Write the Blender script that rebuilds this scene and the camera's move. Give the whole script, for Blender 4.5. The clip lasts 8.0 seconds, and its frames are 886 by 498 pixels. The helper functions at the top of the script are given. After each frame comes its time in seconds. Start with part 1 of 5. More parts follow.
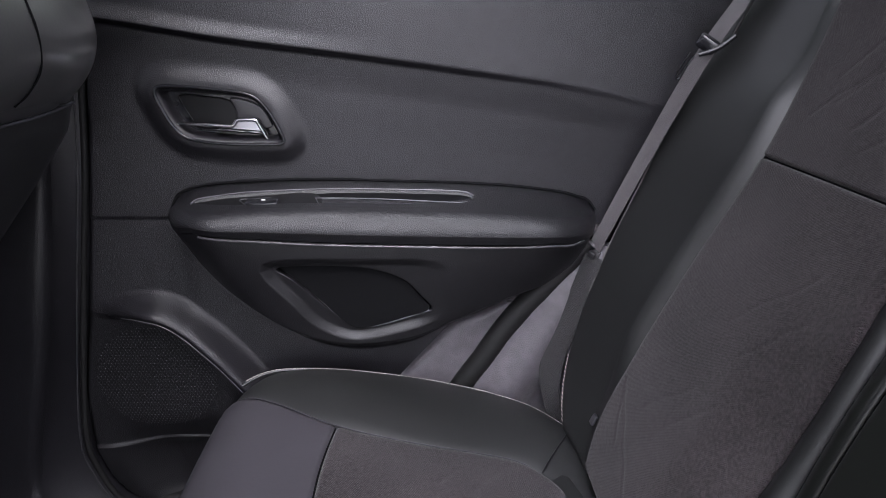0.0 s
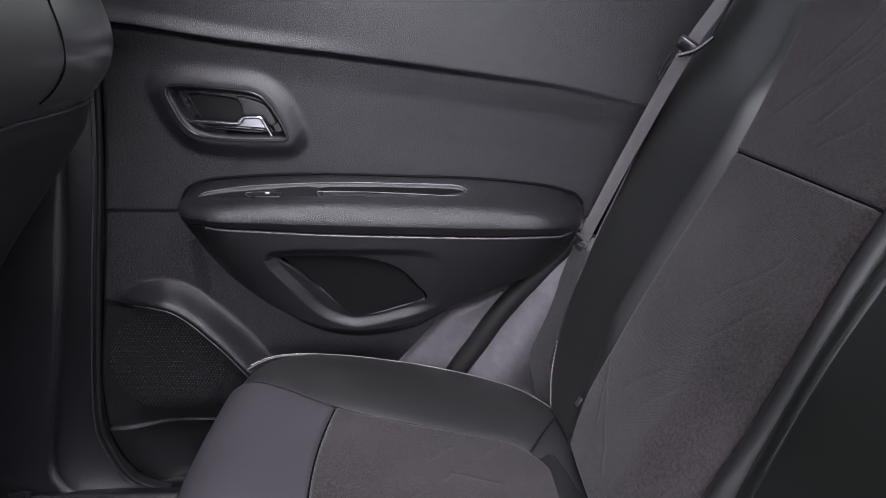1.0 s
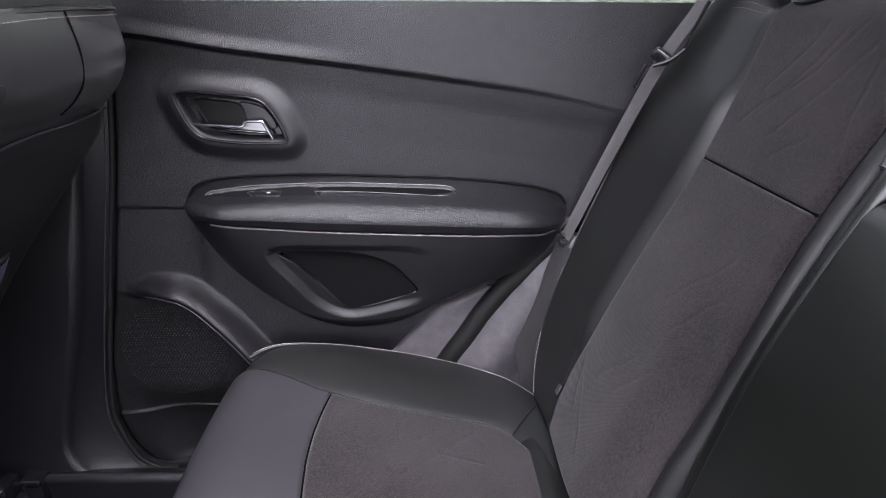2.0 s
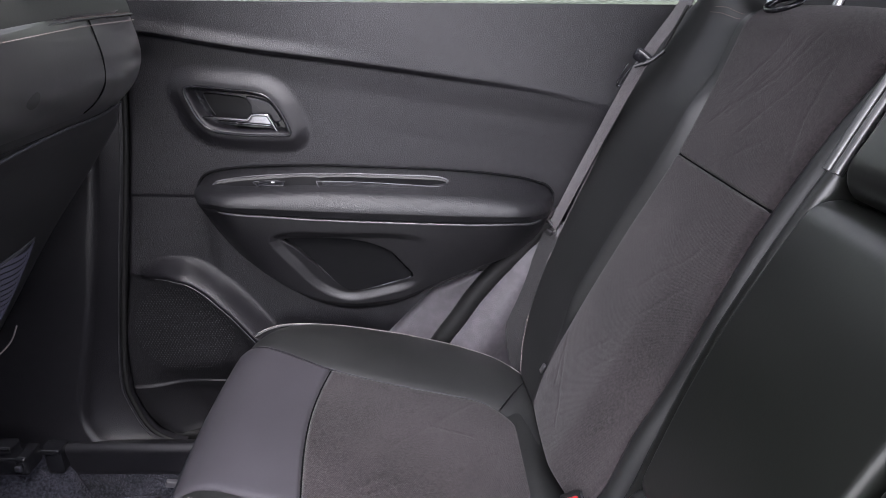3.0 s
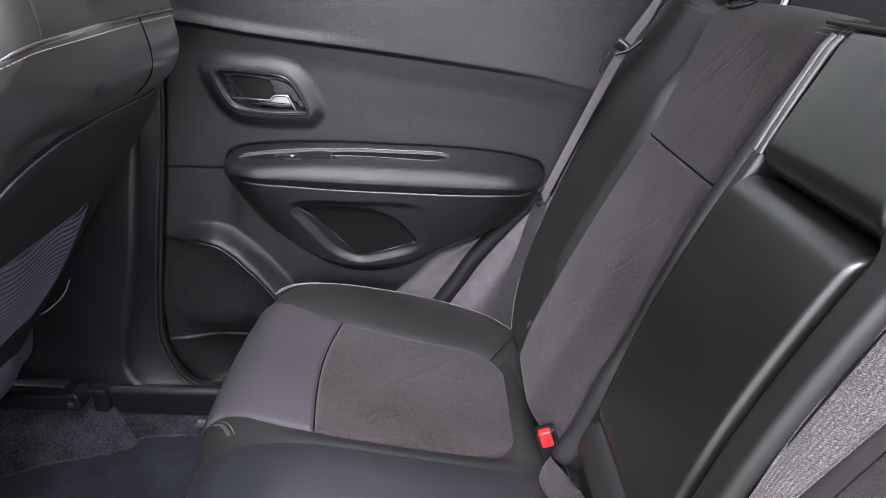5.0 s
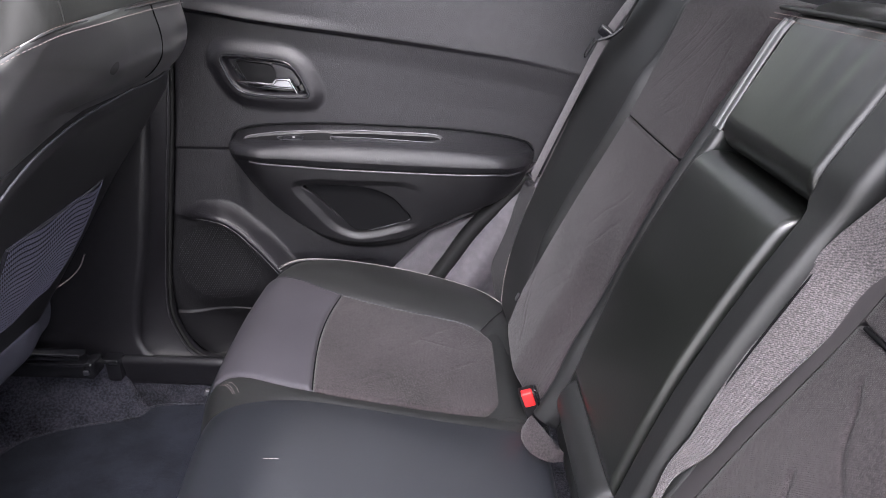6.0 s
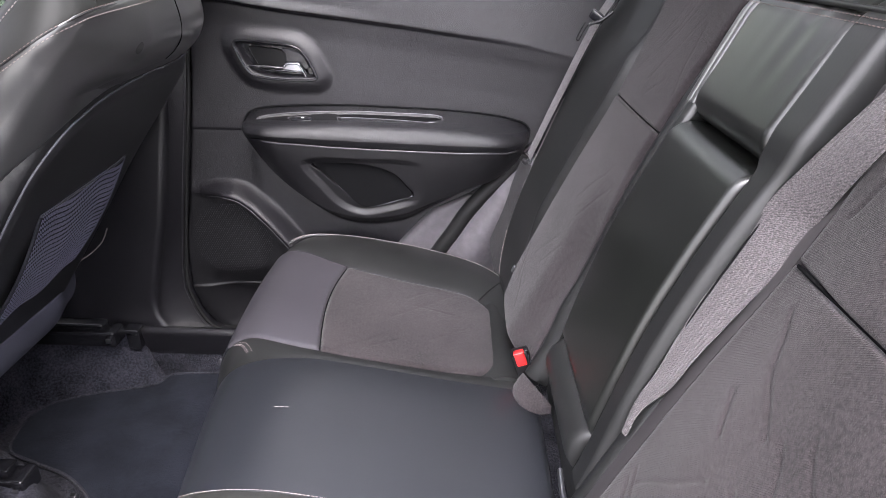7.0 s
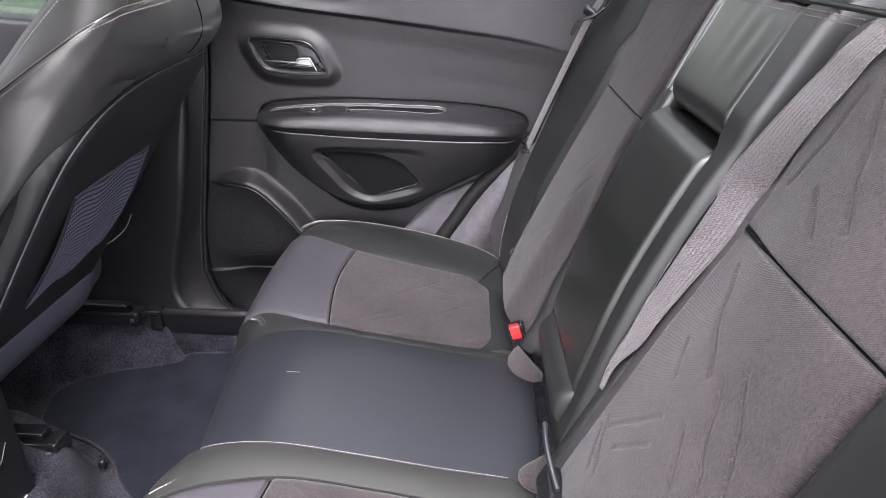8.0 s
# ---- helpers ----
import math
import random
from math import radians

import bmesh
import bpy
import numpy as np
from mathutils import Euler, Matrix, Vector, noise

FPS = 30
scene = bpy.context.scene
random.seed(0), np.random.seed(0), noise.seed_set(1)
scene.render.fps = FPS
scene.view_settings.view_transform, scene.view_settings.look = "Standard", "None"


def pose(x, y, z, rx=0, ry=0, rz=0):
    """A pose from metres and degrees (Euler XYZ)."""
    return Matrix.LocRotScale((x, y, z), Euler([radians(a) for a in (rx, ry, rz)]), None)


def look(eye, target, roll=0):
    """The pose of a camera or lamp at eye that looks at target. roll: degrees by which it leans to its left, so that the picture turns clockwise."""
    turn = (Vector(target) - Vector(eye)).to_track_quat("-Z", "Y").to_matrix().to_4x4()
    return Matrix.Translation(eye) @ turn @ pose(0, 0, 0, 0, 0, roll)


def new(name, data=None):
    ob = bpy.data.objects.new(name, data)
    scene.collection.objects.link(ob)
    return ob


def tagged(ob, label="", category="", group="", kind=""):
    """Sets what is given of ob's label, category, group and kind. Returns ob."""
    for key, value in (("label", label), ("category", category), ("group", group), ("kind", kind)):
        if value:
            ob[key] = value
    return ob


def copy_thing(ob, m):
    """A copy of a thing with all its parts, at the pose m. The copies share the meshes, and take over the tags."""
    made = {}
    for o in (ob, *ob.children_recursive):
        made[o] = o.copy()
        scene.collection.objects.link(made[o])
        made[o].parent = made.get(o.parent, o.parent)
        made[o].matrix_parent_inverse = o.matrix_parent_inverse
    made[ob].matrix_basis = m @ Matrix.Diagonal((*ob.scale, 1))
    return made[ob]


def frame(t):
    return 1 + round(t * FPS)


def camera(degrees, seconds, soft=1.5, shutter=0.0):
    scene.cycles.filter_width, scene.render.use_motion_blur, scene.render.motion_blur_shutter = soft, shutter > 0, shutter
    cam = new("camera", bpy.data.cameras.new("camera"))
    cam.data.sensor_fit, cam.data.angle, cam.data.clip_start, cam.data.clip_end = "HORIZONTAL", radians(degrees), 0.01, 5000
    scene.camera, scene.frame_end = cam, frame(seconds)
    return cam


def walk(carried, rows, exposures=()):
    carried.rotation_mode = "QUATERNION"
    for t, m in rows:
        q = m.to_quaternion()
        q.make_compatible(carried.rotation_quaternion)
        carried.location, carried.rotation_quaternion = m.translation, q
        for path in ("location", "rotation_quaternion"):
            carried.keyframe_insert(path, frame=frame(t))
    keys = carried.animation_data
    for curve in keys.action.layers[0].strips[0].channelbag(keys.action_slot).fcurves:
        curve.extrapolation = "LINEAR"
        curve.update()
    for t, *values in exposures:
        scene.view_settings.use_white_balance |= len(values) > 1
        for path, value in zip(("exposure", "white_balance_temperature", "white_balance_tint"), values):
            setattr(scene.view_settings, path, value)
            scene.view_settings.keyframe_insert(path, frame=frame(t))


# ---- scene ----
cam = camera(69.8, 8.0, 0.55)
PATH = [
    (0, (0.078, -0.276, 0.859), (0.217, 1.596, 0.169), 1.4),
    (0.5, (0.083, -0.299, 0.858), (0.212, 1.575, 0.170), 1.4),
    (1, (0.093, -0.325, 0.862), (0.209, 1.549, 0.175), 1.3),
    (2.5, (0.120, -0.406, 0.904), (0.214, 1.452, 0.170), 1.6),
    (3, (0.125, -0.434, 0.917), (0.215, 1.414, 0.158), 1.8),
    (3.5, (0.131, -0.462, 0.931), (0.210, 1.378, 0.152), 1.9),
    (4, (0.138, -0.489, 0.936), (0.198, 1.346, 0.142), 1.9),
    (4.5, (0.143, -0.521, 0.946), (0.188, 1.306, 0.134), 1.9),
    (6, (0.178, -0.621, 0.953), (0.191, 1.187, 0.099), 1.8),
    (6.5, (0.185, -0.662, 0.952), (0.186, 1.142, 0.088), 1.7),
    (7, (0.197, -0.699, 0.949), (0.180, 1.100, 0.076), 1.5),
    (7.5, (0.209, -0.740, 0.950), (0.177, 1.058, 0.074), 1.3),
    (8, (0.219, -0.778, 0.953), (0.163, 1.019, 0.077), 1.0),
]
walk(cam, [(t, look(eye, target, roll)) for t, eye, target, roll in PATH], [(0.0, 2.04, 5980, 18), (2.5, 2.38, 6060, 18), (4.5, 2.56, 6150, 18), (6.0, 2.72, 6200, 18), (8.0, 2.90, 6250, 18)])

# ---- light ----
world = bpy.data.worlds.new("sky")
scene.world = world
world.use_nodes = True
wn = world.node_tree
sky = wn.nodes.new("ShaderNodeTexSky")
sky.sky_type = "NISHITA"
sky.sun_disc = False
sky.sun_elevation = radians(50)
sky.sun_rotation = radians(190)
sky.air_density = 0.6
sky.dust_density = 5.0
background = wn.nodes["Background"]
background.inputs["Strength"].default_value = 0.15
haze = wn.nodes.new("ShaderNodeHueSaturation")
haze.inputs["Saturation"].default_value = 0.12
wn.links.new(sky.outputs["Color"], haze.inputs["Color"])
wn.links.new(haze.outputs["Color"], background.inputs["Color"])
sun = new("sun", bpy.data.lights.new("sun", "SUN"))
sun.data.energy = 1.25
sun.data.angle = radians(30)
sun.data.color = (1.0, 0.96, 0.9)
sun.matrix_world = look((0, 0, 0), (-0.26, 0.45, -0.85))

# ---- materials ----


def nodes_of(name, color, rough, metal=0.0, spec=0.5, sheen=0.0, coat=0.0):
    m = bpy.data.materials.new(name)
    m.use_nodes = True
    t = m.node_tree
    p = t.nodes["Principled BSDF"]
    p.inputs["Base Color"].default_value = (*color, 1)
    p.inputs["Roughness"].default_value = rough
    p.inputs["Metallic"].default_value = metal
    p.inputs["Specular IOR Level"].default_value = spec
    p.inputs["Sheen Weight"].default_value = sheen
    p.inputs["Coat Weight"].default_value = coat
    return m, t, p


def tex(t, kind, scale, **more):
    n = t.nodes.new("ShaderNodeTex" + kind)
    co = t.nodes.new("ShaderNodeTexCoord")
    t.links.new(co.outputs["Object"], n.inputs["Vector"])
    n.inputs["Scale"].default_value = scale
    for key, value in more.items():
        if key == "detail":
            n.inputs["Detail"].default_value = value
        if key == "distortion":
            n.inputs["Distortion"].default_value = value
    return n


def ramp_between(t, value, lo, hi, a, b):
    r = t.nodes.new("ShaderNodeMapRange")
    t.links.new(value, r.inputs["Value"])
    for key, v in (("From Min", lo), ("From Max", hi), ("To Min", a), ("To Max", b)):
        r.inputs[key].default_value = v
    return r.outputs["Result"]


def tint(t, p, value, a, b):
    mix = t.nodes.new("ShaderNodeMix")
    mix.data_type = "RGBA"
    t.links.new(value, mix.inputs["Factor"])
    mix.inputs["A"].default_value = (*a, 1)
    mix.inputs["B"].default_value = (*b, 1)
    t.links.new(mix.outputs["Result"], p.inputs["Base Color"])


def relief(t, p, heights):
    """heights: (socket, strength, distance) chained into one normal."""
    last = None
    for value, strength, distance in heights:
        b = t.nodes.new("ShaderNodeBump")
        b.inputs["Strength"].default_value = strength
        b.inputs["Distance"].default_value = distance
        t.links.new(value, b.inputs["Height"])
        if last:
            t.links.new(last, b.inputs["Normal"])
        last = b.outputs["Normal"]
    t.links.new(last, p.inputs["Normal"])


def leather(name, color, rough, spec=0.38, coat=0.0):
    m, t, p = nodes_of(name, color, rough, spec=spec, coat=coat)
    p.inputs["Coat Roughness"].default_value = rough
    pores = tex(t, "Noise", 260, detail=3)
    wear = tex(t, "Noise", 6, detail=3)
    tint(t, p, ramp_between(t, wear.outputs["Fac"], 0.1, 0.9, 0, 1), tuple(c * 0.75 for c in color), tuple(c * 1.25 for c in color))
    t.links.new(ramp_between(t, wear.outputs["Fac"], 0.1, 0.9, rough - 0.04, rough + 0.05), p.inputs["Roughness"])
    relief(t, p, [(pores.outputs["Fac"], 0.16, 0.0006)])
    return m


def fabric(name, color, scale=240.0):
    m, t, p = nodes_of(name, color, 0.95, spec=0.1, sheen=0.12)
    weave = tex(t, "Wave", scale, distortion=1.2)
    weave.bands_direction = "DIAGONAL"
    fuzz = tex(t, "Noise", 900, detail=3)
    blot = tex(t, "Noise", 9, detail=6)
    yarn = tex(t, "Noise", 330, detail=3)
    total = t.nodes.new("ShaderNodeMath")
    total.operation = "ADD"
    t.links.new(ramp_between(t, blot.outputs["Fac"], 0.3, 0.7, 0, 0.5), total.inputs[0])
    t.links.new(ramp_between(t, yarn.outputs["Fac"], 0.35, 0.65, 0, 0.5), total.inputs[1])
    tint(t, p, total.outputs["Value"], tuple(c * 0.42 for c in color), tuple(c * 1.58 for c in color))
    relief(t, p, [(blot.outputs["Fac"], 0.15, 0.005), (fuzz.outputs["Fac"], 0.8, 0.0009), (weave.outputs["Fac"], 0.28, 0.0006)])
    return m


def plastic(name, color, rough, grain=650.0, depth=0.0006, strength=0.5, spec=0.45):
    m, t, p = nodes_of(name, color, rough, spec=spec)
    g = tex(t, "Voronoi", grain)
    blot = tex(t, "Noise", 4, detail=6)
    dust = tex(t, "Noise", 60, detail=6)
    tint(t, p, ramp_between(t, dust.outputs["Fac"], 0.4, 0.75, 0, 1), tuple(c * 0.9 for c in color), tuple(c * 1.25 for c in color))
    t.links.new(ramp_between(t, blot.outputs["Fac"], 0.3, 0.7, rough - 0.04, rough + 0.06), p.inputs["Roughness"])
    relief(t, p, [(g.outputs["Distance"], strength, depth)])
    return m


LEATHER = leather("black_leather", (0.0118, 0.0122, 0.0121), 0.41, 0.55)
# The blue cast in this base paints the sky's sheen.
LEATHER_SMOOTH = leather("smooth_black_leather", (0.0138, 0.0150, 0.0182), 0.35, 0.65)
LEATHER_FRONT = leather("polished_black_leather", (0.033, 0.0326, 0.033), 0.29, 1.0, 1.0)
PANEL_BLACK = leather("matt_black_vinyl", (0.020, 0.020, 0.0215), 0.40, 0.5)
LEATHER_MATT = leather("soft_black_leather", (0.022, 0.0225, 0.021), 0.52, 0.4)
LEATHER_EDGE = leather("grey_edge_leather", (0.060, 0.055, 0.057), 0.5, 0.3)
# A little green in the base paints the reflection of outdoors.
LEATHER_GLOSS = leather("glossy_black_leather", (0.0075, 0.0084, 0.0070), 0.30, 0.6, 0.50)
FABRIC = fabric("grey_cloth", (0.0280, 0.0236, 0.0250))
FRONT_CLOTH = leather("slate_smooth_cloth", (0.0385, 0.0360, 0.0415), 0.60, 0.25)
DOOR = plastic("grained_black_plastic", (0.0108, 0.0102, 0.0121), 0.32, 820, 0.0010, 0.42, 0.44)
DOOR_SOFT = plastic("soft_black_plastic", (0.0085, 0.0082, 0.0095), 0.33, 850, 0.0008, 0.65, 0.5)
DARK = plastic("smooth_black_plastic", (0.0068, 0.0065, 0.0075), 0.41, 800, 0.0004, 0.5, 0.4)
GLOSS = plastic("gloss_black_plastic", (0.010, 0.010, 0.012), 0.16, 900, 0.0001, 0.15)
TRIM = plastic("grey_trim_plastic", (0.072, 0.066, 0.073), 0.45)
PILLAR = plastic("charcoal_trim_plastic", (0.0092, 0.0088, 0.0106), 0.36, 750, 0.0004, 0.5, 0.45)
# Dead black for seams; also paints the shade in gaps and pockets.
DEAD_BLACK, _, _ = nodes_of("deep_matt_black", (0.005, 0.005, 0.0055), 0.85, spec=0.05)
RUBBER, _, _ = nodes_of("rubber_seal", (0.007, 0.007, 0.007), 0.6, spec=0.25)
# Door plastic with the shadow over the speaker put into its colour.
DOOR_SHADED = plastic("shaded_door_plastic", (0.0070, 0.0068, 0.0078), 0.45, 620, 0.0004, 0.6, 0.25)
POCKET_BLACK = plastic("pocket_black_plastic", (0.006, 0.006, 0.0065), 0.5, 900, 0.0001, 0.1, 0.2)
SATIN = plastic("satin_grey_plastic", (0.060, 0.058, 0.064), 0.40, 900, 0.0001, 0.1)
BEZEL_GREY = plastic("satin_dark_plastic", (0.035, 0.034, 0.037), 0.33, 900, 0.0001, 0.1)
CHROME, _, _ = nodes_of("chrome", (0.50, 0.50, 0.53), 0.14, metal=1.0)
STEEL, _, _ = nodes_of("brushed_steel", (0.32, 0.32, 0.34), 0.32, metal=1.0)
RED, _, _ = nodes_of("red_plastic", (0.50, 0.020, 0.02), 0.38)
THREAD, _, _ = nodes_of("pale_thread", (0.36, 0.32, 0.31), 0.8)
THREAD_FINE, _, _ = nodes_of("fine_grey_thread", (0.26, 0.22, 0.21), 0.8)
THREAD_DARK, _, _ = nodes_of("brown_thread", (0.16, 0.12, 0.11), 0.8)
WHITE, _, _ = nodes_of("white_print", (0.75, 0.75, 0.75), 0.6)
WEBBING, wt, wp = nodes_of("grey_webbing", (0.16, 0.14, 0.145), 0.55, spec=0.5, sheen=0.2)
WEB_DARK, wt2, wp2 = nodes_of("dark_webbing", (0.10, 0.094, 0.10), 0.7, spec=0.4, sheen=0.2)
for t_, p_, c_ in ((wt, wp, (0.071, 0.062, 0.065)), (wt2, wp2, (0.012, 0.011, 0.012))):
    wv = tex(t_, "Wave", 260, distortion=4.0)
    wv.bands_direction = "DIAGONAL"
    wz = tex(t_, "Voronoi", 620)
    total = t_.nodes.new("ShaderNodeMath")
    total.operation = "ADD"
    t_.links.new(ramp_between(t_, wv.outputs["Fac"], 0.2, 0.8, 0, 0.35), total.inputs[0])
    t_.links.new(ramp_between(t_, wz.outputs["Distance"], 0.15, 0.65, 0.65, 0), total.inputs[1])
    tint(t_, p_, total.outputs["Value"], tuple(k * 0.30 for k in c_), tuple(k * 1.8 for k in c_))
    relief(t_, p_, [(wv.outputs["Fac"], 0.3, 0.0006), (wz.outputs["Distance"], 0.8, -0.0008)])


def pile(name, dark, light, scale, depth):
    """Cut pile: tufts that differ in tone, with worn patches."""
    m, t, p = nodes_of(name, dark, 0.95, spec=0.05, sheen=0.06)
    tuft = tex(t, "Noise", scale, detail=4)
    patch = tex(t, "Noise", 16, detail=7)
    total = t.nodes.new("ShaderNodeMath")
    total.operation = "ADD"
    t.links.new(ramp_between(t, tuft.outputs["Fac"], 0.36, 0.64, 0.0, 0.55), total.inputs[0])
    t.links.new(ramp_between(t, patch.outputs["Fac"], 0.35, 0.68, 0.0, 0.5), total.inputs[1])
    tint(t, p, total.outputs["Value"], dark, light)
    relief(t, p, [(patch.outputs["Fac"], 0.4, 0.008), (tuft.outputs["Fac"], 0.9, depth)])
    return m


CARPET = pile("charcoal_carpet", (0.004, 0.004, 0.006), (0.050, 0.050, 0.064), 230, 0.006)
MAT = pile("blue_grey_mat", (0.004, 0.005, 0.008), (0.017, 0.019, 0.027), 420, 0.0015)
HEADLINER = fabric("pale_headliner", (0.62, 0.61, 0.58), 900)
VALANCE = leather("slate_vinyl", (0.10, 0.10, 0.13), 0.45)
PIPING = leather("slate_piping", (0.062, 0.062, 0.072), 0.42)
SCREEN, _, _ = nodes_of("pocket_net", (0.008, 0.008, 0.014), 0.85)
ASPHALT, at, ap = nodes_of("concrete", (0.18, 0.18, 0.17), 0.9)
an = tex(at, "Noise", 30, detail=8)
tint(at, ap, an.outputs["Fac"], (0.33, 0.33, 0.31), (0.46, 0.46, 0.43))
BACKDROP_GREY, bt, bp = nodes_of("plain_backdrop", (0.4, 0.42, 0.38), 0.9)
tint(bt, bp, tex(bt, "Noise", 1.3, detail=8).outputs["Fac"], (0.18, 0.20, 0.17), (0.26, 0.28, 0.24))
PAINT, _, _ = nodes_of("grey_car_paint", (0.20, 0.21, 0.22), 0.35, metal=0.4, coat=0.6)


def window_glass(name, color):
    m = bpy.data.materials.new(name)
    m.use_nodes = True
    t = m.node_tree
    t.nodes.remove(t.nodes["Principled BSDF"])
    see, shine, both = (t.nodes.new("ShaderNode" + k) for k in ("BsdfTransparent", "BsdfGlossy", "MixShader"))
    see.inputs["Color"].default_value = (*color, 1)
    shine.inputs["Roughness"].default_value = 0.02
    both.inputs["Fac"].default_value = 0.07
    t.links.new(see.outputs["BSDF"], both.inputs[1])
    t.links.new(shine.outputs["BSDF"], both.inputs[2])
    t.links.new(both.outputs["Shader"], t.nodes["Material Output"].inputs["Surface"])
    return m


GLASS = window_glass("tinted_window_glass", (0.56, 0.58, 0.56))
FRONT_GLASS = window_glass("grey_window_glass", (0.36, 0.40, 0.37))

# ---- mesh tools ----


def spline(*points):
    """A smooth curve y(x) through the points."""
    xs = np.array([p[0] for p in points], float)
    ys = np.array([p[1] for p in points], float)
    order = np.argsort(xs)
    xs, ys = xs[order], ys[order]
    slope = np.gradient(ys, xs)

    def at(x):
        x = np.clip(np.asarray(x, float), xs[0], xs[-1])
        i = np.clip(np.searchsorted(xs, x) - 1, 0, len(xs) - 2)
        h = xs[i + 1] - xs[i]
        t = (x - xs[i]) / h
        a, b, c, d = 2 * t**3 - 3 * t**2 + 1, t**3 - 2 * t**2 + t, -2 * t**3 + 3 * t**2, t**3 - t**2
        return a * ys[i] + b * h * slope[i] + c * ys[i + 1] + d * h * slope[i + 1]

    return at


def smooth_path(points, steps=10):
    """A smooth line in space through the points."""
    p = np.array(points, float)
    q = np.vstack([2 * p[0] - p[1], p, 2 * p[-1] - p[-2]])
    out = []
    for i in range(1, len(q) - 2):
        for t in np.linspace(0, 1, steps, endpoint=False):
            a, b, c, d = q[i - 1], q[i], q[i + 1], q[i + 2]
            out.append(0.5 * (2 * b + (c - a) * t + (2 * a - 5 * b + 4 * c - d) * t**2 + (3 * b - a - 3 * c + d) * t**3))
    out.append(p[-1])
    return np.array(out)


def mesh(name, verts, faces, material, crisp=38):
    me = bpy.data.meshes.new(name)
    me.from_pydata([tuple(map(float, v)) for v in verts], [], [tuple(map(int, f)) for f in faces])
    me.materials.append(material)
    me.polygons.foreach_set("use_smooth", [True] * len(me.polygons))
    me.update()
    me.set_sharp_from_angle(angle=radians(crisp))
    return me


def put(name, me, parent=None, label=""):
    ob = new(name, me)
    if parent:
        ob.parent = parent
    return tagged(ob, label)


def sheet(name, shape, nu, nv, material, parent=None, label="", back=(0, 0, 0), crisp=38):
    """A curved panel shape(u, v) -> x, y, z with a back at the offset and closed rims."""
    u, v = np.meshgrid(np.linspace(0, 1, nu + 1), np.linspace(0, 1, nv + 1), indexing="ij")
    x, y, z = shape(u, v)
    front = np.stack([np.broadcast_to(a, u.shape) for a in (x, y, z)], -1).reshape(-1, 3)
    n = len(front)
    verts = np.vstack([front, front + np.array(back)])
    idx = np.arange(n).reshape(nu + 1, nv + 1)
    a, b, c, d = idx[:-1, :-1].ravel(), idx[1:, :-1].ravel(), idx[1:, 1:].ravel(), idx[:-1, 1:].ravel()
    p0, p1, p2, p3 = front[idx[nu // 2, nv // 2]], front[idx[nu // 2 + 1, nv // 2]], front[idx[nu // 2, nv // 2 + 1]], np.array(back)
    if np.dot(np.cross(p1 - p0, p2 - p0), p3) > 0:
        b, d = d, b
    faces = np.vstack([np.stack([a, b, c, d], 1), np.stack([d, c, b, a], 1) + n])
    ring = np.concatenate([idx[:-1, 0], idx[-1, :-1], idx[:0:-1, -1], idx[0, :0:-1]])
    nxt = np.roll(ring, -1)
    faces = np.vstack([faces, np.stack([ring, nxt, nxt + n, ring + n], 1)])
    me = mesh(name, verts, faces, material, crisp)
    bm = bmesh.new()
    bm.from_mesh(me)
    bmesh.ops.recalc_face_normals(bm, faces=bm.faces)
    bm.to_mesh(me)
    bm.free()
    me.set_sharp_from_angle(angle=radians(crisp))
    return put(name, me, parent, label)


def tube_data(path, radius, sides=8):
    path = np.array(path, float)
    tang = np.gradient(path, axis=0)
    tang /= np.linalg.norm(tang, axis=1)[:, None] + 1e-12
    ref = np.array([0.3, 0.2, 0.93])
    a = np.cross(tang, ref)
    a /= np.linalg.norm(a, axis=1)[:, None] + 1e-12
    b = np.cross(tang, a)
    ang = np.linspace(0, 2 * np.pi, sides, endpoint=False)
    r = np.broadcast_to(np.asarray(radius, float), (len(path),))
    verts = (path[:, None] + r[:, None, None] * (np.cos(ang)[None, :, None] * a[:, None] + np.sin(ang)[None, :, None] * b[:, None])).reshape(-1, 3)
    faces = []
    for i in range(len(path) - 1):
        for j in range(sides):
            k = (j + 1) % sides
            faces.append((i * sides + j, i * sides + k, (i + 1) * sides + k, (i + 1) * sides + j))
    faces.append(tuple(range(sides)))
    faces.append(tuple((len(path) - 1) * sides + j for j in reversed(range(sides))))
    return verts, faces


def tube(name, path, radius, material, parent=None, label="", sides=8):
    v, f = tube_data(path, radius, sides)
    return put(name, mesh(name, v, f, material, 60), parent, label)


def stitches(name, path, material, parent, length=0.0042, gap=0.0024, radius=0.0008):
    """A seam's thread: short raised dashes along a line."""
    path = np.array(path, float)
    dist = np.concatenate([[0], np.cumsum(np.linalg.norm(np.diff(path, axis=0), axis=1))])

    def at(d):
        return np.array([np.interp(d, dist, path[:, k]) for k in range(3)])

    verts, faces, d = [], [], 0.0
    while d + length < dist[-1]:
        v, f = tube_data([at(d), at(d + length * 0.5), at(d + length)], [radius * 0.6, radius, radius * 0.6], 5)
        k = len(verts)
        verts.extend(v)
        faces.extend([tuple(i + k for i in q) for q in f])
        d += length + gap
    return put(name, mesh(name, verts, faces, material, 60), parent)


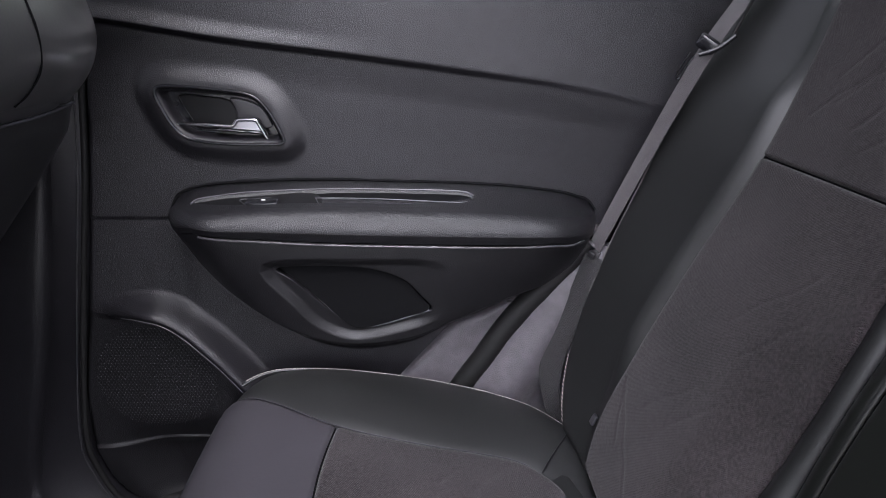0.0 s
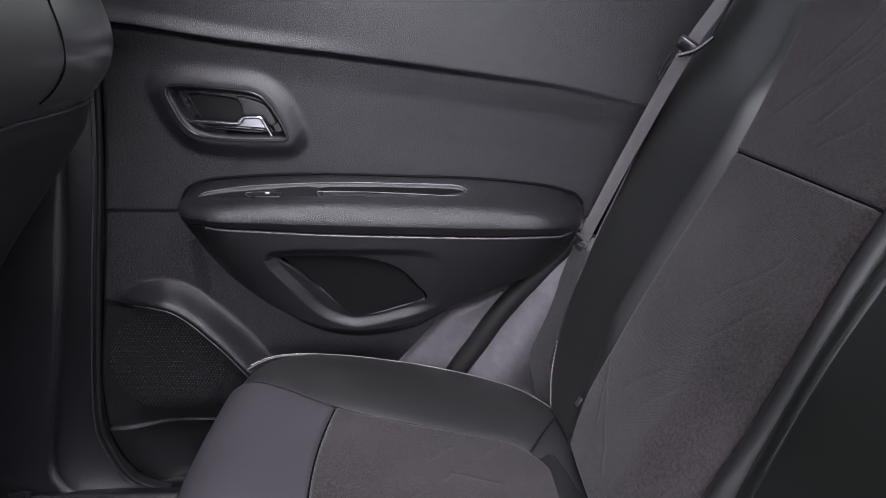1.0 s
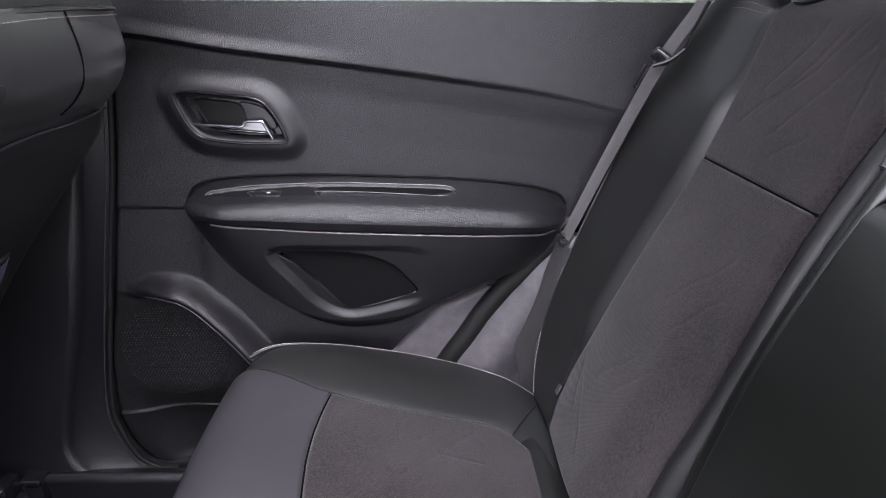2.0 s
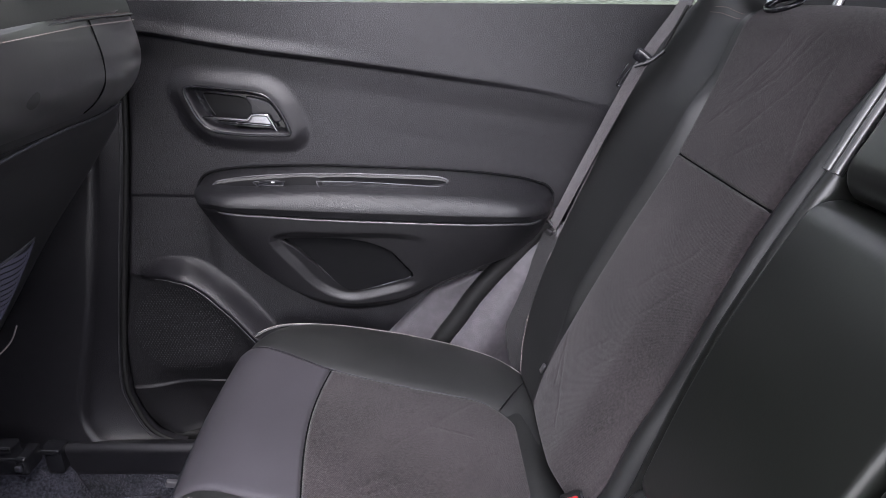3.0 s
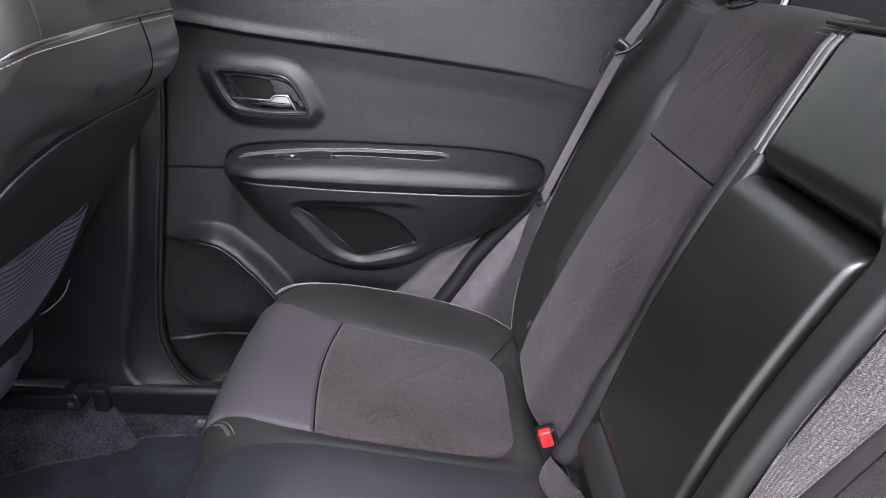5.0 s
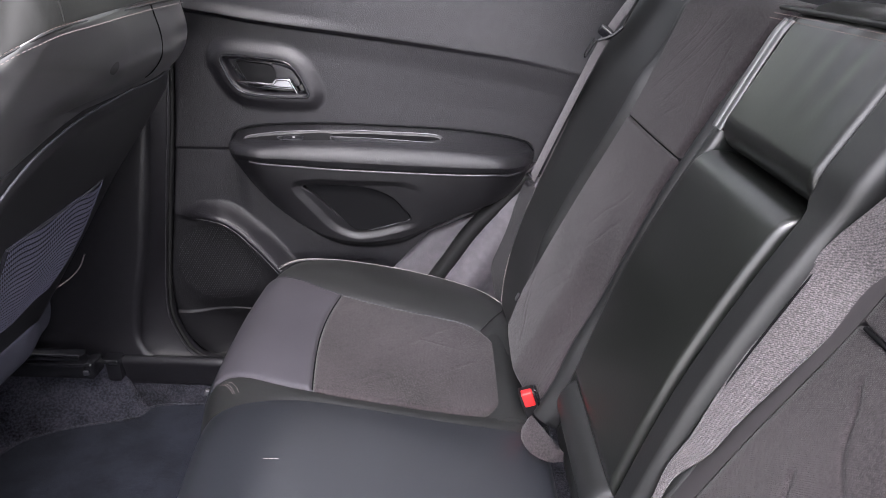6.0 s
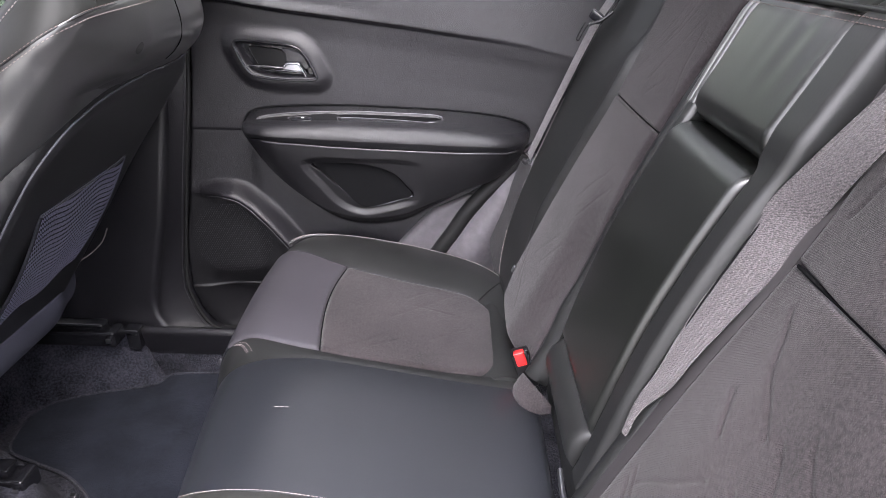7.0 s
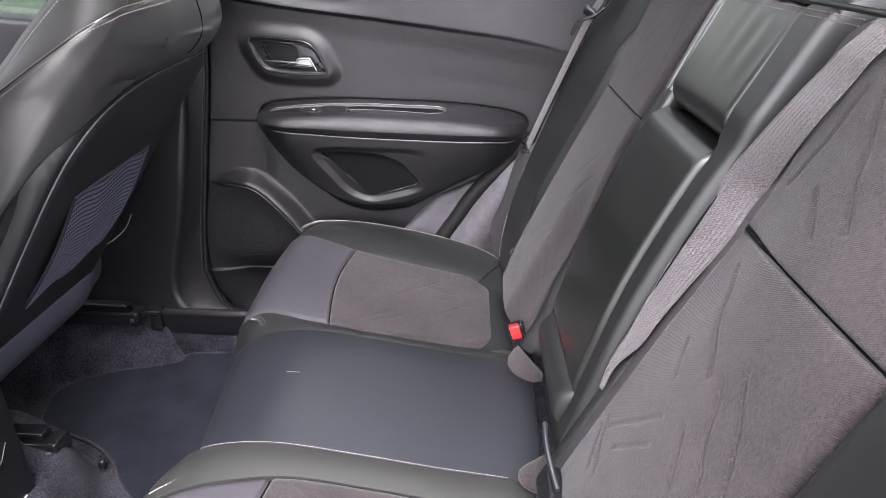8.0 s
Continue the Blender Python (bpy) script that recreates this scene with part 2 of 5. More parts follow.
def block(name, centre, size, material, parent=None, label="", bevel=0.006, m=None, segments=3):
    bm = bmesh.new()
    bmesh.ops.create_cube(bm, size=1.0)
    for v in bm.verts:
        v.co = Vector((v.co.x * size[0], v.co.y * size[1], v.co.z * size[2]))
    if bevel:
        bmesh.ops.bevel(bm, geom=list(bm.edges), offset=bevel, segments=segments, profile=0.6, affect="EDGES")
    if m is not None:
        bm.transform(m)
    bm.transform(Matrix.Translation(centre))
    me = bpy.data.meshes.new(name)
    bm.to_mesh(me)
    bm.free()
    me.materials.append(material)
    me.polygons.foreach_set("use_smooth", [True] * len(me.polygons))
    me.set_sharp_from_angle(angle=radians(50))
    return put(name, me, parent, label)


def prism(name, outline, y0, y1, material, parent=None, label="", bevel=0.003):
    """An outline in x, z, extruded from y0 to y1 with rounded edges."""
    bm = bmesh.new()
    ring = [bm.verts.new((x, y0, z)) for x, z in outline]
    face = bm.faces.new(ring)
    ext = bmesh.ops.extrude_face_region(bm, geom=[face])
    bmesh.ops.translate(bm, vec=(0, y1 - y0, 0), verts=[v for v in ext["geom"] if isinstance(v, bmesh.types.BMVert)])
    bmesh.ops.recalc_face_normals(bm, faces=bm.faces)
    if bevel:
        bmesh.ops.bevel(bm, geom=[e for e in bm.edges if abs(e.verts[0].co.y - e.verts[1].co.y) < 1e-6], offset=bevel, segments=3, profile=0.6, affect="EDGES")
    me = bpy.data.meshes.new(name)
    bm.to_mesh(me)
    bm.free()
    me.materials.append(material)
    me.polygons.foreach_set("use_smooth", [True] * len(me.polygons))
    me.set_sharp_from_angle(angle=radians(40))
    return put(name, me, parent, label)


def thing(name, label, category, at=(0, 0, 0), group="", kind=""):
    ob = new(name)
    ob.empty_display_size = 0.05
    return tagged(ob, label, category, group, kind)


def inside(px, pz, outline):
    """Signed distance to a closed outline in the plane, positive inside."""
    o = np.array(outline, float)
    d = np.full(px.shape, 9.0)
    odd = np.zeros(px.shape, bool)
    for (ax, az), (bx, bz) in zip(o, np.roll(o, -1, axis=0)):
        ex, ez = bx - ax, bz - az
        t = np.clip(((px - ax) * ex + (pz - az) * ez) / (ex * ex + ez * ez + 1e-12), 0, 1)
        d = np.minimum(d, np.hypot(px - ax - t * ex, pz - az - t * ez))
        cross = ((az > pz) != (bz > pz)) & (px < (bx - ax) * (pz - az) / (bz - az + 1e-12) + ax)
        odd ^= cross
    return np.where(odd, d, -d)


def near_line(px, pz, line):
    d = np.full(px.shape, 9.0)
    for (ax, az), (bx, bz) in zip(line[:-1], line[1:]):
        ex, ez = bx - ax, bz - az
        t = np.clip(((px - ax) * ex + (pz - az) * ez) / (ex * ex + ez * ez + 1e-12), 0, 1)
        d = np.minimum(d, np.hypot(px - ax - t * ex, pz - az - t * ez))
    return d


def step(x, a, b):
    t = np.clip((x - a) / (b - a), 0, 1)
    return t * t * (3 - 2 * t)


def rounded(d, r):
    """Height 0..1 of a rounded rim at distance d from the edge."""
    k = np.clip(d / r, 0, 1)
    return np.sqrt(np.clip(1 - (1 - k) ** 2, 0, 1))


def curve2(points, steps=8, closed=True):
    """A smooth outline in the plane."""
    p = [(*q, 0.0) for q in points]
    if closed:
        w = smooth_path([p[-1], *p, p[0], p[1]], steps)[steps:-steps]
        return [tuple(q[:2]) for q in w[:-1]]
    return [tuple(q[:2]) for q in smooth_path(p, steps)]


# ---- car shell: floor, sills, pillars, roof, windows ----
ground = block("ground", (0, 0, -0.40), (240, 240, 0.1), ASPHALT, None, "grey concrete ground around the car", 0)
tagged(ground, "", "ground", kind="structure")
# Plain backdrop added for the unknown view outside; tints reflections grey-green.
outside_backdrop = block("wall_backdrop", (0, 4.6, 0.95), (40, 0.2, 2.7), BACKDROP_GREY, None, "plain grey-green backdrop added outside the car", 0.02)
tagged(outside_backdrop, "", "wall", kind="structure")
floor_ob = block("floor", (-0.2, 0, -0.03), (2.8, 1.16, 0.05), CARPET, None, "charcoal carpeted car floor", 0.004)
tagged(floor_ob, "", "floor", kind="structure")


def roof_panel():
    """The headliner: one slab with an unseen opening added to let daylight in."""
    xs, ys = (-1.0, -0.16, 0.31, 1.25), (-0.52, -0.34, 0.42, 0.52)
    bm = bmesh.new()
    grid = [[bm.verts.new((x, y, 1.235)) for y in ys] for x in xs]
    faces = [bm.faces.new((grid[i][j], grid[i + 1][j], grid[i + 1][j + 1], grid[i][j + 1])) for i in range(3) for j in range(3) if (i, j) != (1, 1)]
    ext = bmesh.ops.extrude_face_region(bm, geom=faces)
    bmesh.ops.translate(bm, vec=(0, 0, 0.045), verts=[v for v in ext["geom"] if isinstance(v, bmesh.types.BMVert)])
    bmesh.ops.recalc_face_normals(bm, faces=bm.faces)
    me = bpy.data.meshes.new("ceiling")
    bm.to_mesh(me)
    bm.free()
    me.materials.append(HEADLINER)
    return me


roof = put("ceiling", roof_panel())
tagged(roof, "pale cloth headliner with an unseen opening added for daylight", "ceiling", kind="structure")


def side_wall(name, outline, y0, y1, label, material):
    ob = prism(name, outline, y0, y1, material, None, label, 0.004)
    return tagged(ob, "", "wall", kind="structure")


side_wall("wall_far_lower", [(-1.45, -0.06), (1.3, -0.06), (1.3, 0.87), (0.5, 0.87), (-0.42, 0.85), (-0.60, 0.77), (-1.45, 0.74)], 0.72, 0.76, "grey painted passenger side of the car body", PAINT)
side_wall("wall_far_pillar_middle", [(-0.62, 0.76), (-0.40, 0.85), (-0.44, 1.25), (-0.56, 1.25)], 0.585, 0.66, "charcoal pillar between the passenger side windows", PILLAR)
side_wall("wall_far_pillar_rear", [(0.62, 0.87), (1.3, 0.87), (1.3, 1.25), (0.58, 1.25)], 0.585, 0.66, "charcoal rear pillar beside the passenger side window", PILLAR)
side_wall("wall_near_front", [(-1.45, -0.06), (-0.62, -0.06), (-0.66, 0.85), (-1.45, 0.74)], -0.74, -0.70, "grey painted driver side of the car body", PAINT)
side_wall("wall_near_pillar", [(-0.80, -0.02), (-0.62, -0.02), (-0.60, 0.80), (-0.55, 1.25), (-0.68, 1.25)], -0.70, -0.62, "charcoal pillar beside the open rear door", PILLAR)
side_wall("wall_near_rear", [(0.62, -0.06), (1.3, -0.06), (1.3, 1.25), (0.95, 1.25), (0.78, 0.9)], -0.74, -0.70, "grey painted rear quarter on the driver side", PAINT)
hatch = block("wall_rear", (1.28, 0, 0.405), (0.05, 1.38, 0.95), DARK, None, "black trim on the inside of the tailgate", 0.01)
tagged(hatch, "", "wall", kind="structure")
front_wall = block("wall_front", (-1.42, 0, 0.35), (0.10, 1.38, 0.85), DARK, None, "black dashboard wall at the front of the car", 0.03)
tagged(front_wall, "", "wall", kind="structure")
sill_near = block("sill_near", (-0.05, -0.68, 0.05), (1.4, 0.12, 0.16), PILLAR, None, "black sill under the open rear door", 0.02)
tagged(sill_near, "", "sill", kind="structure")


def pane(name, outline, y, label, material=None):
    w = thing(name, label, "window", kind="structure")
    prism("pane", outline, y, y + 0.004, material or GLASS, w, "", 0)
    return w


window_1 = pane("window_1", [(-0.42, 0.84), (0.62, 0.86), (0.58, 1.24), (-0.45, 1.24)], 0.690, "dark tinted glass in the closed rear passenger door")
pane("window_2", [(-1.40, 0.73), (-0.60, 0.76), (-0.56, 1.24), (-1.0, 1.24)], 0.690, "grey tinted glass in the closed front passenger door", FRONT_GLASS)
prism("window_frame", curve2([(-0.43, 0.865), (0.1, 0.873), (0.60, 0.880), (0.60, 0.888), (0.1, 0.882), (-0.43, 0.874)], 4), 0.650, 0.690, RUBBER, window_1, "black weather strip along the glass", 0.002)

# ---- far rear door: trim panel with armrest, handle and speaker ----
DOOR_FRONT = spline((0.085, -0.322), (0.106, -0.356), (0.135, -0.376), (0.19, -0.392), (0.28, -0.396), (0.45, -0.368), (0.68, -0.330), (0.90, -0.305))
DOOR_REAR = spline((0.12, 0.03), (0.34, 0.110), (0.403, 0.158), (0.43, 0.182), (0.45, 0.222), (0.478, 0.266), (0.53, 0.328), (0.56, 0.395), (0.60, 0.490), (0.65, 0.57), (0.90, 0.62))
CREASE = spline((-0.40, 0.852), (-0.276, 0.842), (-0.152, 0.825), (0.009, 0.808), (0.175, 0.789), (0.347, 0.766), (0.42, 0.750), (0.65, 0.70))
BEZEL = curve2([(-0.2288, 0.7612), (-0.2151, 0.7681), (-0.1592, 0.7651), (-0.1130, 0.7592), (-0.0914, 0.7416), (-0.0738, 0.7082), (-0.0738, 0.6974), (-0.0954, 0.6954), (-0.1444, 0.6954), (-0.1906, 0.7013), (-0.2102, 0.7170), (-0.2230, 0.7416)], 5)
SPEAKER = curve2([(-0.47, 0.425), (-0.331, 0.440), (-0.284, 0.446), (-0.248, 0.438), (-0.197, 0.392), (-0.145, 0.326), (-0.09, 0.25), (-0.05, 0.15), (-0.2, 0.0), (-0.47, 0.0)], 6)


def door_y(x, z):
    """The inner face of the door panel: smaller y stands prouder."""
    y = np.full_like(x, 0.578)
    up = step(z - CREASE(x), -0.004, 0.005)
    over = z - CREASE(x)
    ledge = 0.008 * step(0.43 - x, 0.0, 0.4) + 0.002
    shelf = 0.009 * step(0.10 - x, 0.0, 0.35) * (1 - step(over, 0.001, 0.026))
    y = y - up * (ledge + shelf) + up * np.clip(over, 0, 1) * (0.02 + 0.14 * step(x, 0.08, 0.35))
    y = y + 0.004 * step(CREASE(x) - z, 0, 0.05) - 0.004
    y = y + 0.05 * np.clip(CREASE(x) - z, 0, 0.10) * step(x, -0.05, 0.15)
    d = inside(x, z, BEZEL)
    y = y - 0.012 * step(d, -0.034, -0.004) ** 1.2 + 0.034 * step(d, 0.002, 0.014)
    s = inside(x, z, SPEAKER)
    ridge = step(x - DOOR_FRONT(z), 0.015, 0.11)
    y = y - ridge * 0.036 * step(s, -0.038, -0.004) * step(z, 0.18, 0.28) + 0.036 * step(s, -0.004, 0.008) * (0.06 + 0.94 * ridge)
    y = y - ridge * 0.007 * np.exp(-((s + 0.012) / 0.009) ** 2) * step(z, 0.18, 0.28)
    y = y + 0.010 * step(0.587 - z, -0.0015, 0.0015) * step(-0.20 - x, 0, 0.03) * 0.25
    y = y + 0.0022 * np.exp(-((z - 0.588) / 0.0018) ** 2) * step(-0.20 - x, 0, 0.03)
    low = np.clip(0.217 - z, 0, 1)
    y = y + 0.16 * low - 0.005 * step(low, 0.0, 0.004)
    edge = np.clip(x - DOOR_FRONT(z), 0, 1)
    y = y + 0.010 * (1 - rounded(edge, 0.007))
    return y


door = thing("rear_door_trim", "black grained plastic rear door trim with armrest and pocket", "door trim")


def door_panel(u, v):
    """Rows run along the crease, so that it stays a clean line."""
    z = 0.085 + 0.80 * v
    for _ in range(4):
        x = DOOR_FRONT(z) + u * (DOOR_REAR(z) - DOOR_FRONT(z))
        c = CREASE(x)
        top = 0.888 + 0.018 * u
        z = np.where(v < 0.86, 0.085 + (c - 0.085) * v / 0.86, c + (top - c) * (v - 0.86) / 0.14)
    return x, door_y(x, z), z


def split_panel(nu, nv):
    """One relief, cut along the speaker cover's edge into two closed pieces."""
    u, v = np.meshgrid(np.linspace(0, 1, nu + 1), np.linspace(0, 1, nv + 1), indexing="ij")
    x, y, z = door_panel(u, v)
    front = np.stack([x, y, z], -1).reshape(-1, 3)
    cover = (inside(x, z, SPEAKER) > -0.001).reshape(-1)
    idx = np.arange(len(front)).reshape(nu + 1, nv + 1)
    quads = np.stack([idx[:-1, :-1].ravel(), idx[1:, :-1].ravel(), idx[1:, 1:].ravel(), idx[:-1, 1:].ravel()], 1)
    votes = cover[quads].sum(1) >= 2
    for name, pick, material, label in (("panel", ~votes, DOOR, ""), ("speaker_cover", votes, DOOR_SHADED, "speaker cover with a fine grille, shade painted into its colour")):
        q = quads[pick]
        used, inv = np.unique(q, return_inverse=True)
        q = inv.reshape(q.shape)
        pts = front[used]
        n = len(pts)
        edges = {}
        for f in q:
            for a, b in zip(f, np.roll(f, -1)):
                key = (min(a, b), max(a, b))
                edges[key] = None if key in edges else (a, b)
        rim = [(b, a, a + n, b + n) for e in edges.values() if e for a, b in [e]]
        faces = [tuple(f) for f in q] + [tuple(k + n for k in f[::-1]) for f in q] + rim
        put(name, mesh(name, np.vstack([pts, pts + (0, 0.03, 0)]), faces, material, 60), door, label)


split_panel(380, 340)


def speaker_grille():
    """Rows of small raised dots on the speaker cover."""
    verts, faces = [], []
    for i in range(46):
        for j in range(44):
            x = -0.375 + 0.0052 * i + (0.0026 if j % 2 else 0)
            z = 0.235 + 0.0045 * j
            r = math.hypot((x + 0.285), (z - 0.335))
            if r > 0.088:
                continue
            y = float(door_y(np.array([x]), np.array([z]))[0])
            k = len(verts)
            for a in range(6):
                verts.append((x + 0.0015 * math.cos(a * 1.047), y - 0.0002, z + 0.0015 * math.sin(a * 1.047)))
            for a in range(6):
                verts.append((x + 0.0009 * math.cos(a * 1.047), y - 0.0006, z + 0.0009 * math.sin(a * 1.047)))
            faces.append(tuple(k + 6 + a for a in range(6)))
            for a in range(6):
                b = (a + 1) % 6
                faces.append((k + a, k + b, k + 6 + b, k + 6 + a))
    ob = put("speaker_grille", mesh("speaker_grille", verts, faces, DOOR_SHADED), door, "perforated speaker grille, darkened like its cover")
    tagged(ob, kind="stuff")


speaker_grille()

EDGE = [(x, z) for x, z in SPEAKER if -0.330 < x < -0.110 and z > 0.27]
EDGE_XZ = np.array(EDGE)
EDGE_Y = door_y(EDGE_XZ[:, 0] + 0.003, EDGE_XZ[:, 1] + 0.003)
# Grey instead of black: the ledge's bright line is put into the colour.
tube("cover_edge", [(x + 0.0015, float(y) - 0.0004, z + 0.0015) for (x, z), y in zip(EDGE, EDGE_Y)], 0.0010, BEZEL_GREY, door, "thin raised edge of the speaker cover, grey for its glint", 6)

# door handle
bezel_path = [(x, 0.5645, z) for x, z in BEZEL]
tube("handle_bezel", bezel_path + bezel_path[:2], 0.0022, GLOSS, door, "gloss black handle surround", 8)
WELL = [(-0.1493 + (x + 0.1493) * 0.95, 0.7308 + (z - 0.7308) * 0.92) for x, z in BEZEL]
prism("handle_well", WELL, 0.5865, 0.5930, GLOSS, door, "gloss black well behind the lever", 0.002)
CUP = curve2([(-0.206, 0.7545), (-0.170, 0.7535), (-0.146, 0.7505), (-0.136, 0.742), (-0.129, 0.722), (-0.150, 0.712), (-0.186, 0.713), (-0.196, 0.730)], 5)
# A proud dark plate, not a hollow: it paints the recess's shade.
prism("handle_cup", CUP, 0.5835, 0.5910, POCKET_BLACK, door, "dark plate painting the shade in the finger recess", 0.003)
tube("cup_edge", smooth_path([(x, 0.5828, z) for x, z in ((-0.206, 0.7545), (-0.199, 0.738), (-0.190, 0.722))], 6), 0.0007, BEZEL_GREY, door, "", 6)
tube("well_edge", smooth_path([(x, 0.5845, z) for x, z in ((-0.221, 0.757), (-0.216, 0.740), (-0.209, 0.722))], 6), 0.0009, BEZEL_GREY, door, "", 6)
prism("handle_plate", curve2([(-0.140, 0.7525), (-0.117, 0.7490), (-0.100, 0.7400), (-0.088, 0.7180), (-0.098, 0.7150), (-0.108, 0.7270), (-0.130, 0.7260), (-0.134, 0.7400)], 4), 0.5785, 0.5860, BEZEL_GREY, door, "dark satin plate behind the lever", 0.002)
handle = tube("handle_lever", smooth_path([(x, y, z) for x, y, z in ((-0.2095, 0.574, 0.7200), (-0.204, 0.572, 0.7200), (-0.170, 0.571, 0.7192), (-0.141, 0.571, 0.7180), (-0.1345, 0.571, 0.7215), (-0.130, 0.571, 0.7258), (-0.109, 0.571, 0.7260), (-0.1035, 0.572, 0.7195), (-0.0945, 0.574, 0.7010))], 6), 0.0027, CHROME, door, "polished chrome lever", 10)
prism("lever_end", curve2([(-0.139, 0.7160), (-0.1315, 0.7235), (-0.110, 0.7240), (-0.1035, 0.7150), (-0.101, 0.7095), (-0.137, 0.7118), (-0.158, 0.7128)], 4), 0.5740, 0.5840, STEEL, handle, "satin metal face of the lever", 0.002)
tube("lever_edge", smooth_path([(-0.158, 0.5735, 0.7130), (-0.137, 0.5730, 0.7116), (-0.118, 0.5728, 0.7102), (-0.0995, 0.5730, 0.7098)], 6), 0.0010, CHROME, handle, "", 6)
prism("lever_base", curve2([(-0.1886, 0.7101), (-0.1346, 0.7082), (-0.1003, 0.7043), (-0.0954, 0.6984), (-0.1444, 0.6994), (-0.1837, 0.7043)], 4), 0.5850, 0.5930, GLOSS, door, "gloss black lower rim", 0.002)

# armrest
ARM_TOP = spline((-0.230, 0.600), (-0.227, 0.611), (-0.219, 0.622), (-0.203, 0.631), (-0.178, 0.637), (-0.135, 0.641), (-0.04, 0.645), (0.092, 0.643), (0.18, 0.641), (0.27, 0.634), (0.325, 0.624), (0.348, 0.614), (0.357, 0.602))
ARM_LOW = spline((-0.230, 0.598), (-0.222, 0.586), (-0.176, 0.574), (-0.088, 0.567), (0.091, 0.561), (0.27, 0.561), (0.325, 0.565), (0.350, 0.580), (0.357, 0.600))


def arm_reach(x):
    a = rounded(x + 0.230, 0.085)
    b = rounded(0.357 - x, 0.10)
    return 0.110 * np.minimum(a, b) * (0.93 + 0.07 * np.cos((x - 0.05) * 4))


TRAY = curve2([(-0.190, 0.533), (-0.182, 0.545), (-0.09, 0.551), (0.0, 0.555), (0.09, 0.557), (0.162, 0.556), (0.179, 0.544), (0.162, 0.527), (0.10, 0.512), (0.0, 0.508), (-0.10, 0.508), (-0.15, 0.512), (-0.18, 0.522)], 4)


def armrest(u, v):
    x = -0.2295 + 0.586 * (0.5 - 0.5 * np.cos(u * np.pi))
    top, low, w = ARM_TOP(x), ARM_LOW(x), arm_reach(x)
    lift = 0.026 * w / 0.11
    base = 0.583
    k = v * 6.0
    flat = np.clip(k / 2.6, 0, 1)
    nose = np.clip((k - 2.6) / 1.2, 0, 1) * np.pi / 2
    face = np.clip((k - 3.8) / 1.2, 0, 1)
    under = np.clip(k - 5.0, 0, 1)
    r = np.minimum(0.028, 0.42 * w + 0.001)
    y = base - flat * np.maximum(w - r, 0.0) - r * np.sin(nose) + 0.006 * face * w / 0.1 + 0.03 * under * w / 0.1
    tilt = 0.017 * flat * w / 0.11
    top = top - tilt
    drop = np.maximum(top - low - lift, 0.004)
    top = top - 0.0042 * step(inside(x, y, TRAY), 0.0, 0.0035) * (k <= 2.6)
    z = top - 0.002 * np.sin(flat * np.pi) - 0.68 * drop * (1 - np.cos(nose)) - 0.32 * drop * face - 0.004 * under
    return x, y, z


sheet("armrest_pad", armrest, 240, 150, DOOR_SOFT, door, "soft black padded armrest", (0, 0.012, 0), 70)


def pad_top(x, y):
    """Height of the armrest's flat top."""
    w = arm_reach(x)
    flat = np.clip((0.583 - y) / np.maximum(w - np.minimum(0.028, 0.42 * w + 0.001), 0.004), 0, 1)
    return ARM_TOP(x) - 0.017 * flat * w / 0.11 - 0.002 * np.sin(flat * np.pi)


def tray_plate(name, outline, depth, material, label):
    bm = bmesh.new()
    face = bm.faces.new([bm.verts.new((x, y, float(pad_top(x, y)) - depth)) for x, y in outline])
    ext = bmesh.ops.extrude_face_region(bm, geom=[face])
    bmesh.ops.translate(bm, vec=(0, 0, -0.004), verts=[v for v in ext["geom"] if isinstance(v, bmesh.types.BMVert)])
    bmesh.ops.recalc_face_normals(bm, faces=bm.faces)
    me = bpy.data.meshes.new(name)
    bm.to_mesh(me)
    bm.free()
    me.materials.append(material)
    return put(name, me, door, label)


def tray_line(name, points, lift, radius, material, label=""):
    return tube(name, smooth_path([(x, y, float(pad_top(x, y)) + lift) for x, y in points], 6), radius, material, door, label, 6)


tray_plate("tray_bed", [(x, y) for x, y in TRAY], 0.0030, DEAD_BLACK, "black floor of the armrest tray")
tray_plate("switch_panel", curve2([(-0.182, 0.532), (-0.172, 0.541), (-0.10, 0.546), (-0.034, 0.549), (-0.026, 0.512), (-0.10, 0.512), (-0.155, 0.516)], 5), 0.0022, POCKET_BLACK, "dark switch panel in the armrest")
tray_plate("tray_floor", curve2([(-0.026, 0.532), (0.05, 0.533), (0.150, 0.529), (0.12, 0.518), (0.0, 0.512), (-0.018, 0.512)], 5), 0.0026, GLOSS, "gloss black slot in the armrest tray")
tray_line("cup_trim", [(-0.190, 0.534), (-0.183, 0.545), (-0.14, 0.550), (-0.09, 0.5525), (0.0, 0.5565), (0.09, 0.5585), (0.160, 0.5575), (0.178, 0.548), (0.176, 0.538)], 0.0006, 0.0013, SATIN, "bright rim of the armrest tray")
tray_line("cup_trim", [(-0.030, 0.5345), (0.02, 0.5355), (0.08, 0.5350), (0.155, 0.5305), (0.168, 0.534)], -0.0020, 0.0010, SATIN, "bright rim of the slot")
tray_line("switch_edge", [(-0.030, 0.5345), (-0.026, 0.522), (-0.020, 0.509)], -0.0018, 0.0008, SATIN)
tray_line("switch_edge", [(-0.088, 0.538), (-0.126, 0.536), (-0.121, 0.524), (-0.115, 0.515)], -0.0016, 0.0008, BEZEL_GREY)
switch = block("window_switch", (-0.098, 0.526, float(pad_top(-0.098, 0.526)) - 0.0022), (0.040, 0.016, 0.005), GLOSS, door, "black window switch", 0.002, pose(0, 0, 0, 10, 0, 0))
